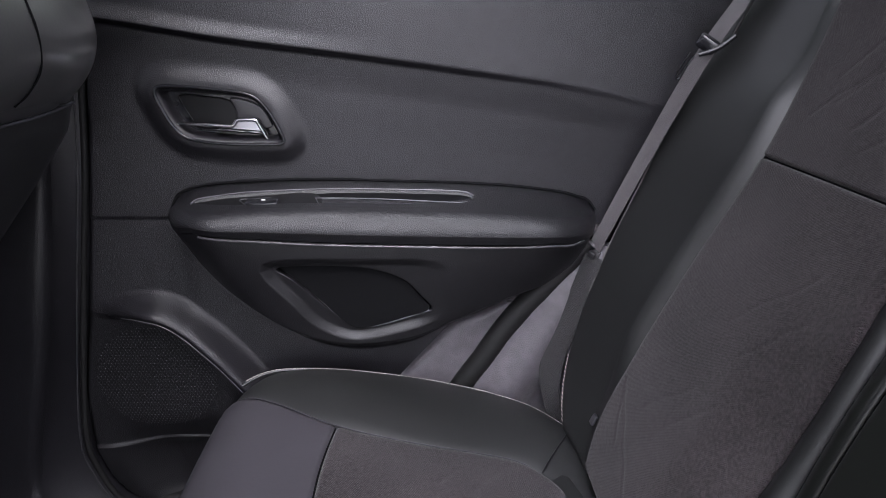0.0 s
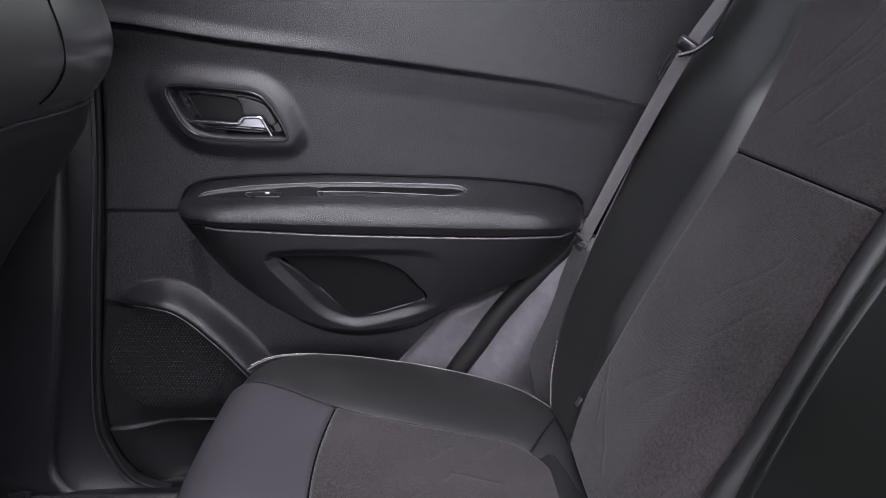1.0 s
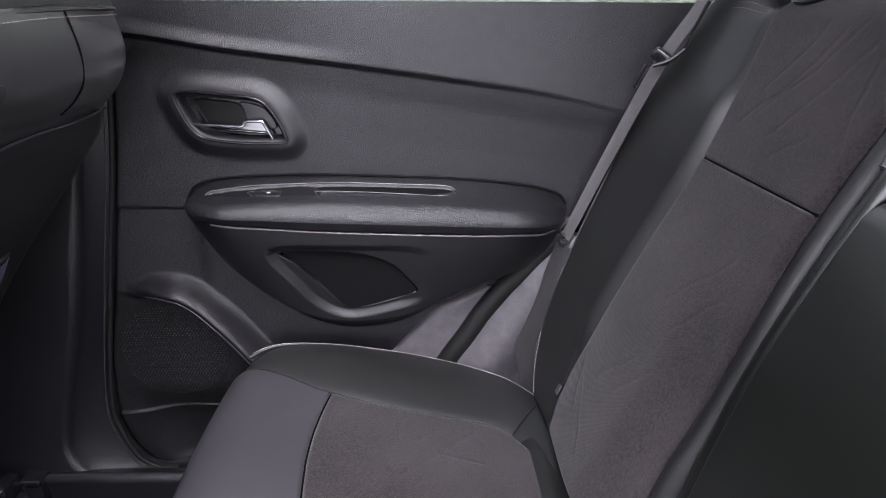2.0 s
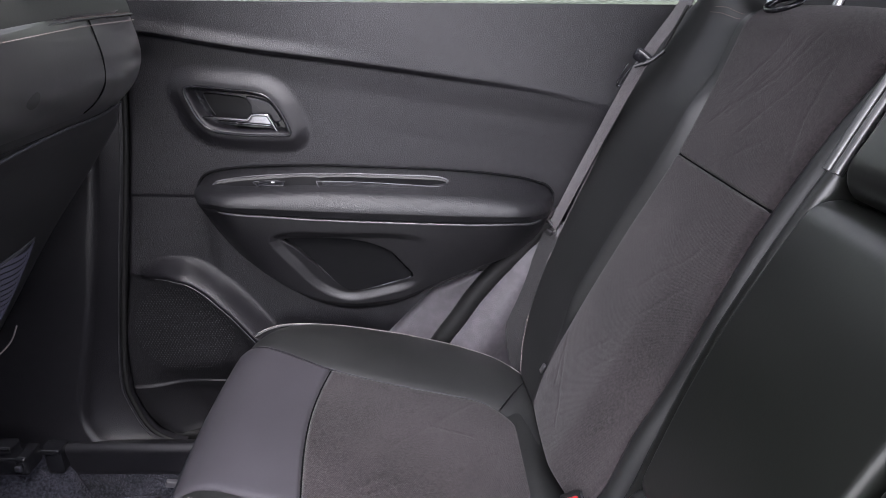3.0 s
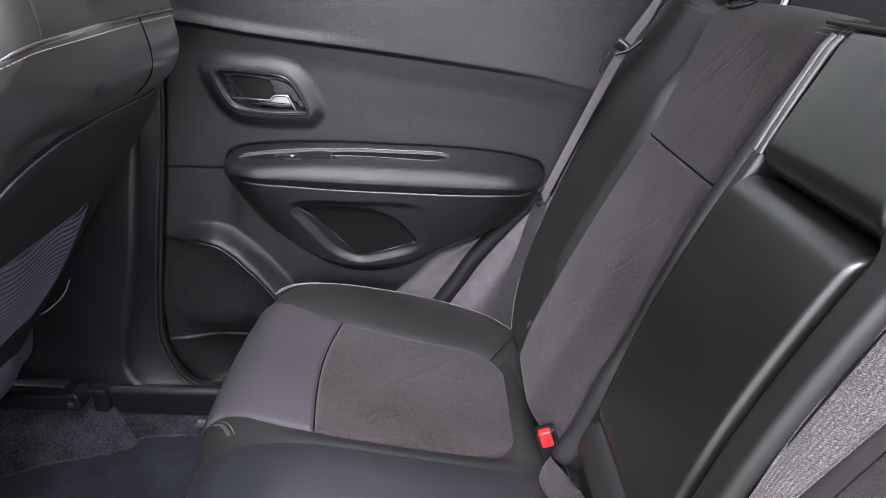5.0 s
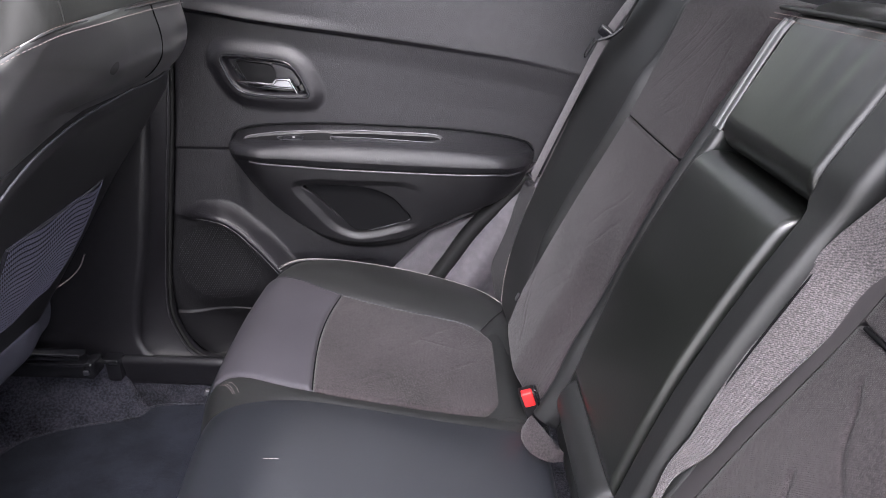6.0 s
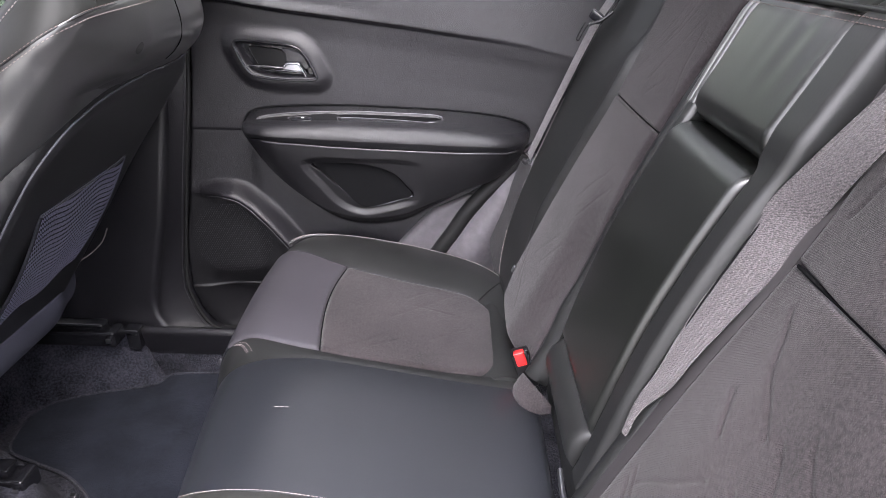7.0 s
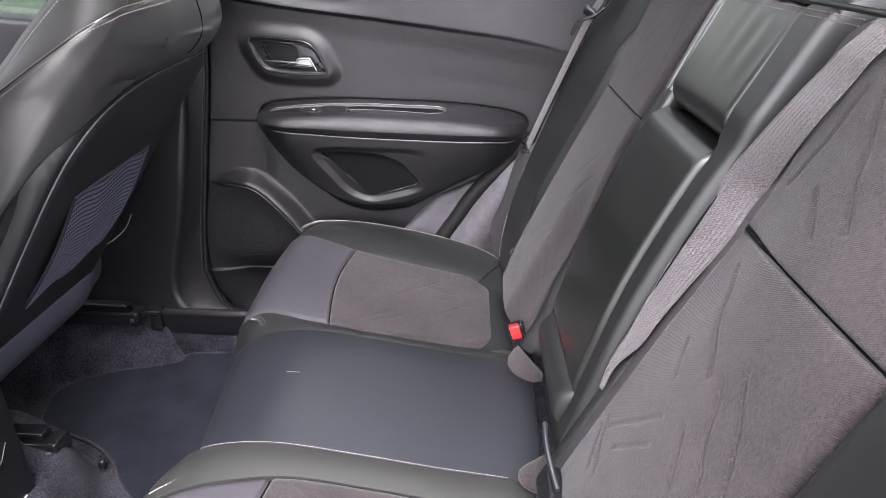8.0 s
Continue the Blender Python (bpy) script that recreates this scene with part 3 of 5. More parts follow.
block("switch_mark", (-0.096, 0.527, float(pad_top(-0.096, 0.527)) + 0.0008), (0.005, 0.002, 0.001), WHITE, switch, "", 0)
# Black tube painted in for the shaded crevice round the armrest.
tube("armrest_gap_shade", smooth_path([(x, 0.5745, float(ARM_TOP(x)) + 0.0015) for x in np.concatenate([np.linspace(-0.2285, -0.20, 5), np.linspace(-0.18, 0.30, 14), np.linspace(0.32, 0.356, 5)])], 4), 0.0019, DEAD_BLACK, door, "black line painting the shaded gap round the armrest", 8)

# lower bracket with the map pocket
BRACKET = spline((-0.225, 0.594), (-0.216, 0.580), (-0.178, 0.524), (-0.138, 0.475), (-0.095, 0.434), (-0.05, 0.405), (0.006, 0.390), (0.063, 0.393), (0.11, 0.406), (0.148, 0.428), (0.231, 0.474), (0.295, 0.509), (0.335, 0.550), (0.352, 0.585))
POCKET = curve2([(-0.078, 0.545), (0.0, 0.548), (0.046, 0.543), (0.083, 0.528), (0.106, 0.504), (0.122, 0.480), (0.085, 0.466), (0.036, 0.452), (0.010, 0.456), (-0.028, 0.494), (-0.06, 0.527)], 5)
LEDGE = curve2([(-0.096, 0.552), (-0.060, 0.490), (-0.030, 0.455), (0.005, 0.437), (0.036, 0.436), (0.09, 0.450), (0.14, 0.468), (0.17, 0.50), (0.14, 0.553), (0.02, 0.560)], 5)


def bracket(u, v):
    x = -0.224 + 0.575 * (0.5 - 0.5 * np.cos(u * np.pi))
    low = BRACKET(x)
    top = ARM_LOW(x) + 0.022 * arm_reach(x) / 0.11
    top = np.maximum(top, low + 0.004)
    z = top + v * (low - top)
    w = arm_reach(x)
    prof = 1 - 0.42 * v**1.6
    y = 0.583 - w * 0.86 * prof * (1 - 0.72 * step(v, 0.80, 1.0))
    y = y + 0.010 * step(inside(x, z, LEDGE), -0.004, 0.012) * step(w, 0.05, 0.09) * step(0.150 - x, 0.0, 0.06)
    y = y + 0.060 * step(inside(x, z, POCKET), -0.001, 0.005)
    return x, y, z


sheet("armrest_bracket", bracket, 420, 220, DARK, door, "smooth black armrest carrier with a map pocket", (0, 0.012, 0), 50)
# Black sheet across the pocket paints the shade of its depth.
prism("pocket_shade", [(0.02 + (x - 0.02) * 0.98, 0.50 + (z - 0.50) * 0.98) for x, z in POCKET], 0.513, 0.523, DEAD_BLACK, door, "black sheet painting the shade inside the map pocket", 0.002)
# Grey line painted for the highlight along the pocket's lower lip.
tube("pocket_lip_glint", smooth_path([(x, 0.515, z) for x, z in [(-0.03, 0.497), (0.005, 0.462), (0.028, 0.4535), (0.06, 0.458), (0.12, 0.478)]], 8), 0.0012, SATIN, door, "", 6)
tube("trim_line", smooth_path([(x, 0.583 - float(arm_reach(x)) * 0.962, float(ARM_LOW(x)) + 0.0230 * float(arm_reach(x)) / 0.11) for x in np.linspace(-0.17, 0.325, 24)], 6), 0.0018, BEZEL_GREY, door, "thin gloss line under the pad", 6)

# ---- trim between door and seat ----
lock = thing("lock_pillar_trim", "pale grey plastic pillar trim behind the door edge", "pillar trim")


def lock_trim(u, v):
    z = 0.16 + 0.42 * v
    a = spline((0.16, 0.0), (0.337, 0.081), (0.373, 0.112), (0.403, 0.138), (0.426, 0.160), (0.441, 0.193), (0.467, 0.243), (0.545, 0.325), (0.58, 0.36))(z)
    b = spline((0.16, 0.08), (0.341, 0.170), (0.442, 0.234), (0.509, 0.285), (0.56, 0.345), (0.58, 0.37))(z)
    x = a + u * (np.maximum(b, a + 0.008) - a)
    return x, 0.566 + 0.012 * (1 - rounded(u * 0.06, 0.03)) + 0.01 * (v - 0.5), z


sheet("trim_panel", lock_trim, 16, 30, TRIM, lock, "", (0, 0.02, 0))
tube("trim_joint", [(0.236, 0.563, 0.468), (0.262, 0.560, 0.469)], 0.0012, RUBBER, lock, "", 5)
quarter = thing("quarter_trim", "pale grey plastic wheel arch trim beside the seat", "wheel arch trim")


def quarter_trim(u, v):
    z = 0.14 + 0.42 * v
    a = spline((0.14, 0.10), (0.34, 0.182), (0.446, 0.243), (0.517, 0.284), (0.56, 0.335))(z)
    x = a + u * (0.46 - a)
    return x, 0.562 - 0.034 * np.sin(np.pi * np.clip(u * (0.46 - a) / 0.125, 0, 1)) + 0.01 * v + 0.02 * step(u, 0.6, 1.0), z


sheet("trim_panel", quarter_trim, 24, 30, TRIM, quarter, "", (0, 0.02, 0))
seal = thing("door_seal", "black rubber door seal along the opening", "door seal")
SEAL_LINE = [(0.06, 0.14), (0.125, 0.25), (0.183, 0.345), (0.206, 0.380), (0.235, 0.428), (0.268, 0.470), (0.306, 0.508), (0.332, 0.543), (0.346, 0.562)]
tube("seal", smooth_path([(x, 0.560, z) for x, z in SEAL_LINE], 8), 0.0165, RUBBER, seal, "", 12)
seal_2 = thing("door_seal", "black rubber seal along the door's front edge", "door seal")
tube("seal", smooth_path([(-0.316, 0.584, 0.86), (-0.335, 0.580, 0.674), (-0.365, 0.578, 0.494), (-0.395, 0.576, 0.302), (-0.402, 0.576, 0.224), (-0.398, 0.577, 0.190), (-0.381, 0.578, 0.137), (-0.362, 0.580, 0.108), (-0.326, 0.582, 0.086)], 10), 0.0045, RUBBER, seal_2, "", 10)
# Lip coloured grey so the highlight along the seal shows as a line.
tube("seal_lip", smooth_path([(-0.321, 0.575, 0.86), (-0.340, 0.571, 0.674), (-0.370, 0.569, 0.494), (-0.400, 0.567, 0.302), (-0.407, 0.567, 0.224), (-0.403, 0.568, 0.190), (-0.386, 0.569, 0.137), (-0.367, 0.571, 0.108), (-0.331, 0.573, 0.086)], 10), 0.0011, BEZEL_GREY, seal_2, "thin lip, grey to paint the seal's bright line", 6)
jamb = block("door_jamb", (0.02, 0.690, 0.39), (1.1, 0.02, 0.92), RUBBER, None, "black inner door structure behind the trim", 0.004)
tagged(jamb, "", "jamb", kind="structure")

# ---- front door seen past the front seat ----
front_trim = prism("front_door_trim", curve2([(-1.36, 0.10), (-0.58, 0.10), (-0.575, 0.45), (-0.565, 0.70), (-0.58, 0.772), (-0.80, 0.792), (-1.10, 0.806), (-1.36, 0.81), (-1.38, 0.45)], 5), 0.600, 0.685, PILLAR, None, "charcoal plastic trim of the closed front door", 0.012)
tagged(front_trim, "", "door trim", kind="structure")

# ---- middle pillar and sill ----
pillar = thing("middle_pillar_trim", "charcoal plastic lower pillar trim with a flared foot", "pillar trim")


def pillar_trim(u, v):
    z = 0.090 + 0.815 * v
    e = spline((0.090, -0.315), (0.100, -0.362), (0.110, -0.394), (0.131, -0.430), (0.165, -0.453), (0.21, -0.455), (0.29, -0.438), (0.37, -0.415), (0.53, -0.384), (0.64, -0.370), (0.905, -0.345))(z)
    x0 = -1.0 + 0.40 * step(z, 0.5, 0.72)
    x = x0 + u * (e - x0)
    d = e - x
    return x, 0.530 + 0.010 * (1 - rounded(d, 0.012)) + 0.03 * step(z, 0.45, 0.95) - 0.012 * step(0.20 - z, 0, 0.08), z


sheet("trim_panel", pillar_trim, 60, 50, PILLAR, pillar, "", (0, 0.04, 0), 60)


def pillar_return(u, v):
    """The face between the pillar's soft edge and the seal; a fillet sweeps its foot on to the sill."""
    z = 0.090 + 0.815 * v**1.5
    e = spline((0.090, -0.315), (0.100, -0.362), (0.110, -0.394), (0.131, -0.430), (0.165, -0.453), (0.21, -0.455), (0.29, -0.438), (0.37, -0.415), (0.53, -0.384), (0.64, -0.370), (0.905, -0.345))(z)
    front = spline((0.085, -0.318), (0.106, -0.358), (0.135, -0.378), (0.19, -0.394), (0.30, -0.396), (0.49, -0.362), (0.67, -0.332), (0.905, -0.318))(z)
    foot = step(0.230 - z, 0.0, 0.095)
    near = 0.542 + 0.03 * step(z, 0.45, 0.95) - 0.014 * foot
    y = near + (0.580 - near) * u**0.8
    return e - 0.001 + u * np.maximum(front - e, 0.004), y, z


sheet("trim_return", pillar_return, 24, 70, PILLAR, pillar, "", (0, 0.02, 0), 60)
sill = thing("sill_trim", "charcoal plastic door sill cover", "sill trim", kind="structure")


def sill_shape(u, v):
    x = -0.50 + 0.70 * u
    k = v * 3
    y = 0.562 - 0.052 * np.clip(k, 0, 1) - 0.010 * np.sin(np.clip(k - 1, 0, 1) * np.pi / 2) + 0.012 * np.clip(k - 2, 0, 1)
    z = 0.106 + 0.038 * np.clip(k, 0, 1) ** 0.7 - 0.014 * (1 - np.cos(np.clip(k - 1, 0, 1) * np.pi / 2)) - 0.058 * np.clip(k - 2, 0, 1)
    return x, y, z


sheet("cover", sill_shape, 20, 18, PILLAR, sill, "", (0, 0.012, -0.012), 60)
block("skirt", (-0.15, 0.525, 0.045), (0.70, 0.02, 0.085), CARPET, sill, "dark carpet below the sill", 0.006)
# Black filler added so that the gap behind the sill stays dark.
block("step", (-0.10, 0.640, 0.055), (0.84, 0.09, 0.09), RUBBER, sill, "black filler darkening the gap under the door edge", 0.01)
clip = thing("sill_clip", "black plastic end clip on the sill cover", "clip")
block("clip_body", (-0.508, 0.500, 0.118), (0.030, 0.030, 0.050), GLOSS, clip, "", 0.008)
block("clip_top", (-0.508, 0.497, 0.146), (0.034, 0.034, 0.010), GLOSS, clip, "", 0.004)

# ---- floor: carpet humps, mat, seat rails ----


def carpet_rise(x, y):
    rim = inside(x, y, curve2([(-0.72, 0.22), (-0.70, 0.375), (-0.60, 0.430), (-0.467, 0.475), (-0.42, 0.53), (-0.05, 0.53), (-0.05, -0.45), (-0.36, -0.10), (-0.42, 0.06), (-0.47, 0.125), (-0.535, 0.168), (-0.60, 0.195)], 4))
    z = 0.125 * step(-rim, 0.0, 0.055) + 0.02 * step(-rim, 0.05, 0.15)
    return z + 0.004 * np.sin(x * 31 + y * 17) * step(-rim, 0.0, 0.05)


carpet = sheet("carpet", lambda u, v: (-1.15 + 1.1 * u, -0.60 + 1.11 * v, 0.006 + carpet_rise(-1.15 + 1.1 * u, -0.60 + 1.11 * v)), 110, 110, CARPET, None, "charcoal tufted carpet rising round the seat mounts", (0, 0, -0.012), 60)
tagged(carpet, "", "carpet", kind="structure")
MAT_LINE = curve2([(-0.665, 0.250), (-0.675, 0.355), (-0.60, 0.415), (-0.467, 0.458), (-0.425, 0.502), (-0.20, 0.505), (-0.06, 0.45), (-0.06, 0.10), (-0.30, 0.02), (-0.40, 0.075), (-0.455, 0.140), (-0.52, 0.185), (-0.60, 0.215)], 6)


def mat_mesh():
    bm = bmesh.new()
    face = bm.faces.new([bm.verts.new((x, y, 0.010)) for x, y in MAT_LINE])
    ext = bmesh.ops.extrude_face_region(bm, geom=[face])
    bmesh.ops.translate(bm, vec=(0, 0, 0.010), verts=[v for v in ext["geom"] if isinstance(v, bmesh.types.BMVert)])
    bmesh.ops.recalc_face_normals(bm, faces=bm.faces)
    me = bpy.data.meshes.new("floor_mat")
    bm.to_mesh(me)
    bm.free()
    me.materials.append(MAT)
    return me


mat = tagged(put("floor_mat", mat_mesh()), "blue-grey worn carpet floor mat behind the front seat", "floor mat")
tube("binding", [(x, y, 0.019) for x, y in MAT_LINE] + [(*MAT_LINE[0], 0.019)], 0.0035, CARPET, mat, "dark bound edge", 6)


def rail(name, x0, x1, y, z):
    r = thing(name, "gloss black steel seat rail on a carpeted mount", "seat rail")
    c = (x0 + x1) / 2
    block("rail_body", (c, y, z - 0.020), (x1 - x0, 0.042, 0.034), GLOSS, r, "", 0.006)
    block("rail_slider", (c - 0.01, y + 0.002, z + 0.006), (x1 - x0 - 0.02, 0.030, 0.016), GLOSS, r, "", 0.005)
    block("end_cap", (x1 - 0.003, y, z - 0.018), (0.020, 0.046, 0.038), GLOSS, r, "black end cap", 0.007)
    block("bolt", (x1 - 0.004, y - 0.028, z - 0.016), (0.010, 0.006, 0.010), STEEL, r, "steel bolt head", 0.002)
    return r


rail("seat_rail", -0.78, -0.525, 0.458, 0.172)
rail("seat_rail", -0.60, -0.487, 0.066, 0.146)
latch = thing("mat_hook", "small steel anchor on the carpet", "anchor")
block("hook", (-0.462, 0.120, 0.030), (0.012, 0.012, 0.020), STEEL, latch, "", 0.003)
strap_end = thing("seat_strap", "small pale plastic strap end under the seat edge", "strap")
block("strap_tip", (-0.315, 0.500, 0.060), (0.022, 0.010, 0.014), SATIN, strap_end, "", 0.003, pose(0, 0, 0, 0, 20, 15))

# ---- rear bench cushion ----
PROFILE = smooth_path([(0.350, 0.300, 0), (0.33, 0.312, 0), (0.28, 0.320, 0), (0.20, 0.331, 0), (0.10, 0.348, 0), (0.0, 0.363, 0), (-0.06, 0.362, 0), (-0.11, 0.350, 0), (-0.145, 0.326, 0), (-0.166, 0.288, 0), (-0.173, 0.240, 0), (-0.168, 0.170, 0), (-0.150, 0.090, 0)], 12)
PROF_D = np.concatenate([[0], np.cumsum(np.linalg.norm(np.diff(PROFILE, axis=0), axis=1))])


def along(d):
    return np.interp(d, PROF_D, PROFILE[:, 0]), np.interp(d, PROF_D, PROFILE[:, 1])


def d_at(x):
    """Length along the top of the profile where it passes x."""
    n = 9 * 12
    return float(np.interp(-x, -PROFILE[:n, 0], PROF_D[:n]))


def profile_normal(d):
    xa, za = along(np.clip(d - 0.004, 0, PROF_D[-1]))
    xb, zb = along(np.clip(d + 0.004, 0, PROF_D[-1]))
    dx, dz = xb - xa, zb - za
    n = np.hypot(dx, dz) + 1e-9
    return dz / n, -dx / n


def on_profile(d, y, lift):
    x, z = along(d)
    nx, nz = profile_normal(d)
    return x + nx * lift, y, z + nz * lift


DEND = PROF_D[-1]
OUT_SEAM = spline((d_at(0.32), 0.345), (d_at(0.29), 0.365), (d_at(0.235), 0.388), (d_at(0.187), 0.395), (d_at(0.09), 0.402), (d_at(0.0), 0.420), (d_at(-0.085), 0.468), (d_at(-0.14), 0.505), (DEND * 0.80, 0.500), (DEND, 0.480))
OUT_PIPE = spline((0.0, 0.380), (d_at(0.333), 0.410), (d_at(0.312), 0.446), (d_at(0.273), 0.490), (d_at(0.216), 0.518), (d_at(0.13), 0.533), (d_at(0.0), 0.535), (d_at(-0.06), 0.536), (d_at(-0.105), 0.530), (d_at(-0.14), 0.512), (DEND * 0.80, 0.505), (DEND, 0.485))
IN_SEAM = spline((0.0, 0.140), (d_at(0.24), 0.131), (d_at(0.12), 0.127), (d_at(0.0), 0.131), (d_at(-0.06), 0.144), (d_at(-0.13), 0.168), (DEND * 0.75, 0.172), (DEND, 0.16))
D_BACK = d_at(0.285)
D_T = d_at(-0.002)
D_FRONT = d_at(-0.145) + 0.014
CUSHION_MARKS = [[(0.013, 0.131), (0.094, 0.193)], [(0.060, 0.151), (0.118, 0.187)], [(0.122, 0.322), (0.149, 0.353)], [(0.149, 0.300), (0.215, 0.372)], [(0.10, 0.25), (0.15, 0.30), (0.21, 0.29)], [(0.17, 0.20), (0.24, 0.26)]]
bench = thing("rear_seat_cushion", "black leather and grey cloth rear bench seat cushion", "car seat")


def front_bulge(d):
    """How far the outer places swell beyond the middle at the front edge."""
    return 0.019 * step(d, d_at(-0.02), d_at(-0.15))


def bench_side(flip):
    """One outer place of the bench; flip mirrors it to the near side."""

    def yy(y):
        return -0.080 - y if flip else y

    def insert(d0, d1, r0, r1, marks):
        def f(u, v):
            bow = 0.013 * np.sin(np.pi * v)
            d = d0 + u * (d1 - d0) + bow * (u if marks else 1 - u)
            a, b = IN_SEAM(d), OUT_SEAM(d)
            # the back corners are rounded off
            k = np.clip((D_BACK + 0.075 - d) / 0.075, 0, 1)
            a, b = a + 0.045 * (1 - rounded(1 - k, 1.0)), b - 0.055 * (1 - rounded(1 - k, 1.0))
            y = a + v * (b - a)
            rim = np.minimum(y - a, b - y)
            lift = -0.008 + 0.008 * rounded(rim, 0.012) + 0.006 * np.sin(np.pi * v) * step(d, D_BACK, D_BACK + 0.08)
            if r0:
                lift = lift - 0.006 * (1 - rounded((u * (d1 - d0)), r0))
            if r1:
                lift = lift - 0.006 * (1 - rounded(((1 - u) * (d1 - d0)), r1))
            if marks:
                x, _ = along(d)
                for line in CUSHION_MARKS:
                    q = near_line(x, y, line)
                    lift = lift - 0.0011 * np.exp(-((q / 0.0016) ** 2))
            return on_profile(d, yy(y), lift + front_bulge(d))

        return f

    sheet("insert", insert(D_BACK, D_T - 0.001, 0.010, 0.006, True), 120, 110, FABRIC, bench, "grey embossed cloth insert", (0, 0, -0.03), 70)
    sheet("front_insert", insert(D_T + 0.001, D_FRONT, 0.006, 0.004, False), 80, 60, FRONT_CLOTH, bench, "slate grey smooth front section", (0.03, 0, -0.01), 70)
    sheet("front_band", insert(D_FRONT, DEND, 0.005, 0, False), 50, 60, LEATHER_SMOOTH, bench, "black leather front of the cushion", (0.03, 0, -0.01), 70)

    seam = []
    for v in np.linspace(0.02, 0.98, 24):
        d = D_T + 0.013 * math.sin(math.pi * v)
        a, b = float(IN_SEAM(d)), float(OUT_SEAM(d))
        seam.append(on_profile(d, yy(a + v * (b - a)), -0.005 + 0.006 * math.sin(math.pi * v) + float(front_bulge(d))))
    tube("cross_seam", smooth_path(seam, 2), 0.0011, DEAD_BLACK, bench, "dark seam across the insert", 6)

    def bolster(u, v):
        d = d_at(0.335) + u * (DEND - d_at(0.335))
        a = np.where(d < D_BACK + 0.02, OUT_SEAM(np.maximum(d, D_BACK)), OUT_SEAM(d))
        k = np.clip((D_BACK + 0.075 - d) / 0.075, 0, 1)
        a = a - 0.055 * (1 - rounded(1 - k, 1.0)) - 0.10 * step(D_BACK - d, 0.0, 0.02)
        b = OUT_PIPE(d)
        k = v * 1.35
        inn = np.clip(k, 0, 1)
        out = np.clip((k - 1) / 0.35, 0, 1)
        y = a + inn * (b - a) + 0.008 * np.sin(out * np.pi / 2)
        wide = np.clip((b - a) / 0.10, 0, 1)
        lift = -0.008 + 0.018 * wide * np.sin(inn * np.pi * 0.62)
        lift = lift - 0.090 * out**1.4 + 0.003 * rounded((y - a), 0.020) + front_bulge(d)
        return on_profile(d, yy(y), lift)

    sheet("bolster", bolster, 110, 60, LEATHER, bench, "black leather side bolster", (0, 0.02 if flip else -0.02, -0.02), 80)

    def back_band(u, v):
        d = d_at(0.348) + u * (D_BACK + 0.045 - d_at(0.348))
        y = 0.128 + v * (0.440 - 0.128)
        return on_profile(d, yy(y), -0.004 + 0.010 * np.sin(np.clip(u, 0, 0.7) * np.pi * 0.7 + 0.2) - 0.020 * step(u, 0.50, 0.95))

    sheet("back_band", back_band, 14, 50, LEATHER, bench, "black leather band by the backrest", (0, 0, -0.03), 70)
    # double stitched piping on the outer edge, and the short cross seam
    line = []
    for x in np.linspace(0.325, -0.126, 45):
        d = d_at(x)
        line.append(on_profile(d, yy(float(OUT_PIPE(d)) - 0.003), 0.0126 + float(front_bulge(d))))
    stitches("stitching", smooth_path(line, 3), THREAD, bench, 0.0038, 0.0014, 0.0006)
    line2 = [on_profile(d_at(x), yy(float(OUT_PIPE(d_at(x))) + 0.0022), 0.0095 + float(front_bulge(d_at(x)))) for x in np.linspace(0.325, -0.126, 45)]
    stitches("stitching", smooth_path(line2, 3), THREAD_FINE, bench, 0.0038, 0.0014, 0.0006)
    rolled = []
    for x in np.linspace(0.245, -0.135, 40):
        d = d_at(x)
        k = min(max((D_BACK + 0.075 - d) / 0.075, 0.0), 1.0)
        rolled.append(on_profile(d, yy(float(OUT_SEAM(d)) - 0.055 * (1 - float(rounded(1 - k, 1.0))) + 0.0005), -0.0035 + float(front_bulge(d))))
    tube("seam_edge", smooth_path(rolled, 2), 0.0011, FRONT_CLOTH, bench, "rolled cloth edge along the seam", 6)
    tube("piping", smooth_path([on_profile(d_at(x), yy(float(OUT_PIPE(d_at(x))) + 0.003), 0.0070 + float(front_bulge(d_at(x)))) for x in np.linspace(0.330, -0.130, 39)], 3), 0.0028, LEATHER, bench, "", 8)
    tube("cross_seam", [on_profile(d_at(x), yy(y), w) for x, y, w in ((0.258, 0.366, 0.000), (0.272, 0.386, 0.0075), (0.285, 0.405, 0.0115), (0.297, 0.422, 0.0130), (0.308, 0.440, 0.0130))], 0.0014, DARK, bench, "", 6)
    # leather gusset between insert and middle
    def gusset(u, v):
        d = d_at(0.33) + u * (DEND - d_at(0.33))
        a = 0.077 if flip else 0.100
        b = IN_SEAM(d)
        return on_profile(d, yy(a + v * (b - a)), (-0.001 + 0.004 * np.sin(v * np.pi) if flip else -0.003 + 0.002 * np.sin(v * np.pi)) + v * front_bulge(d))

    sheet("gusset", gusset, 60, 10, LEATHER_MATT if flip else LEATHER, bench, "", (0, 0, -0.03), 70)
    for k in (0.0, 0.0065, 0.0095):
        pts = [on_profile(d_at(-0.105) + q, yy(0.126 + 0.05 * t - 0.02 * t * t), 0.0085 + 0.010 * t) for t, q in ((0.0, 0.0 + k), (0.33, 0.008 + k), (0.66, 0.017 + k), (1.0, 0.028 + k))]
        stitches("stitching", smooth_path(pts, 6), THREAD_FINE, bench, 0.0036, 0.0020, 0.0005)


bench_side(False)
bench_side(True)
CENTRE_A, CENTRE_B = -0.158, 0.106


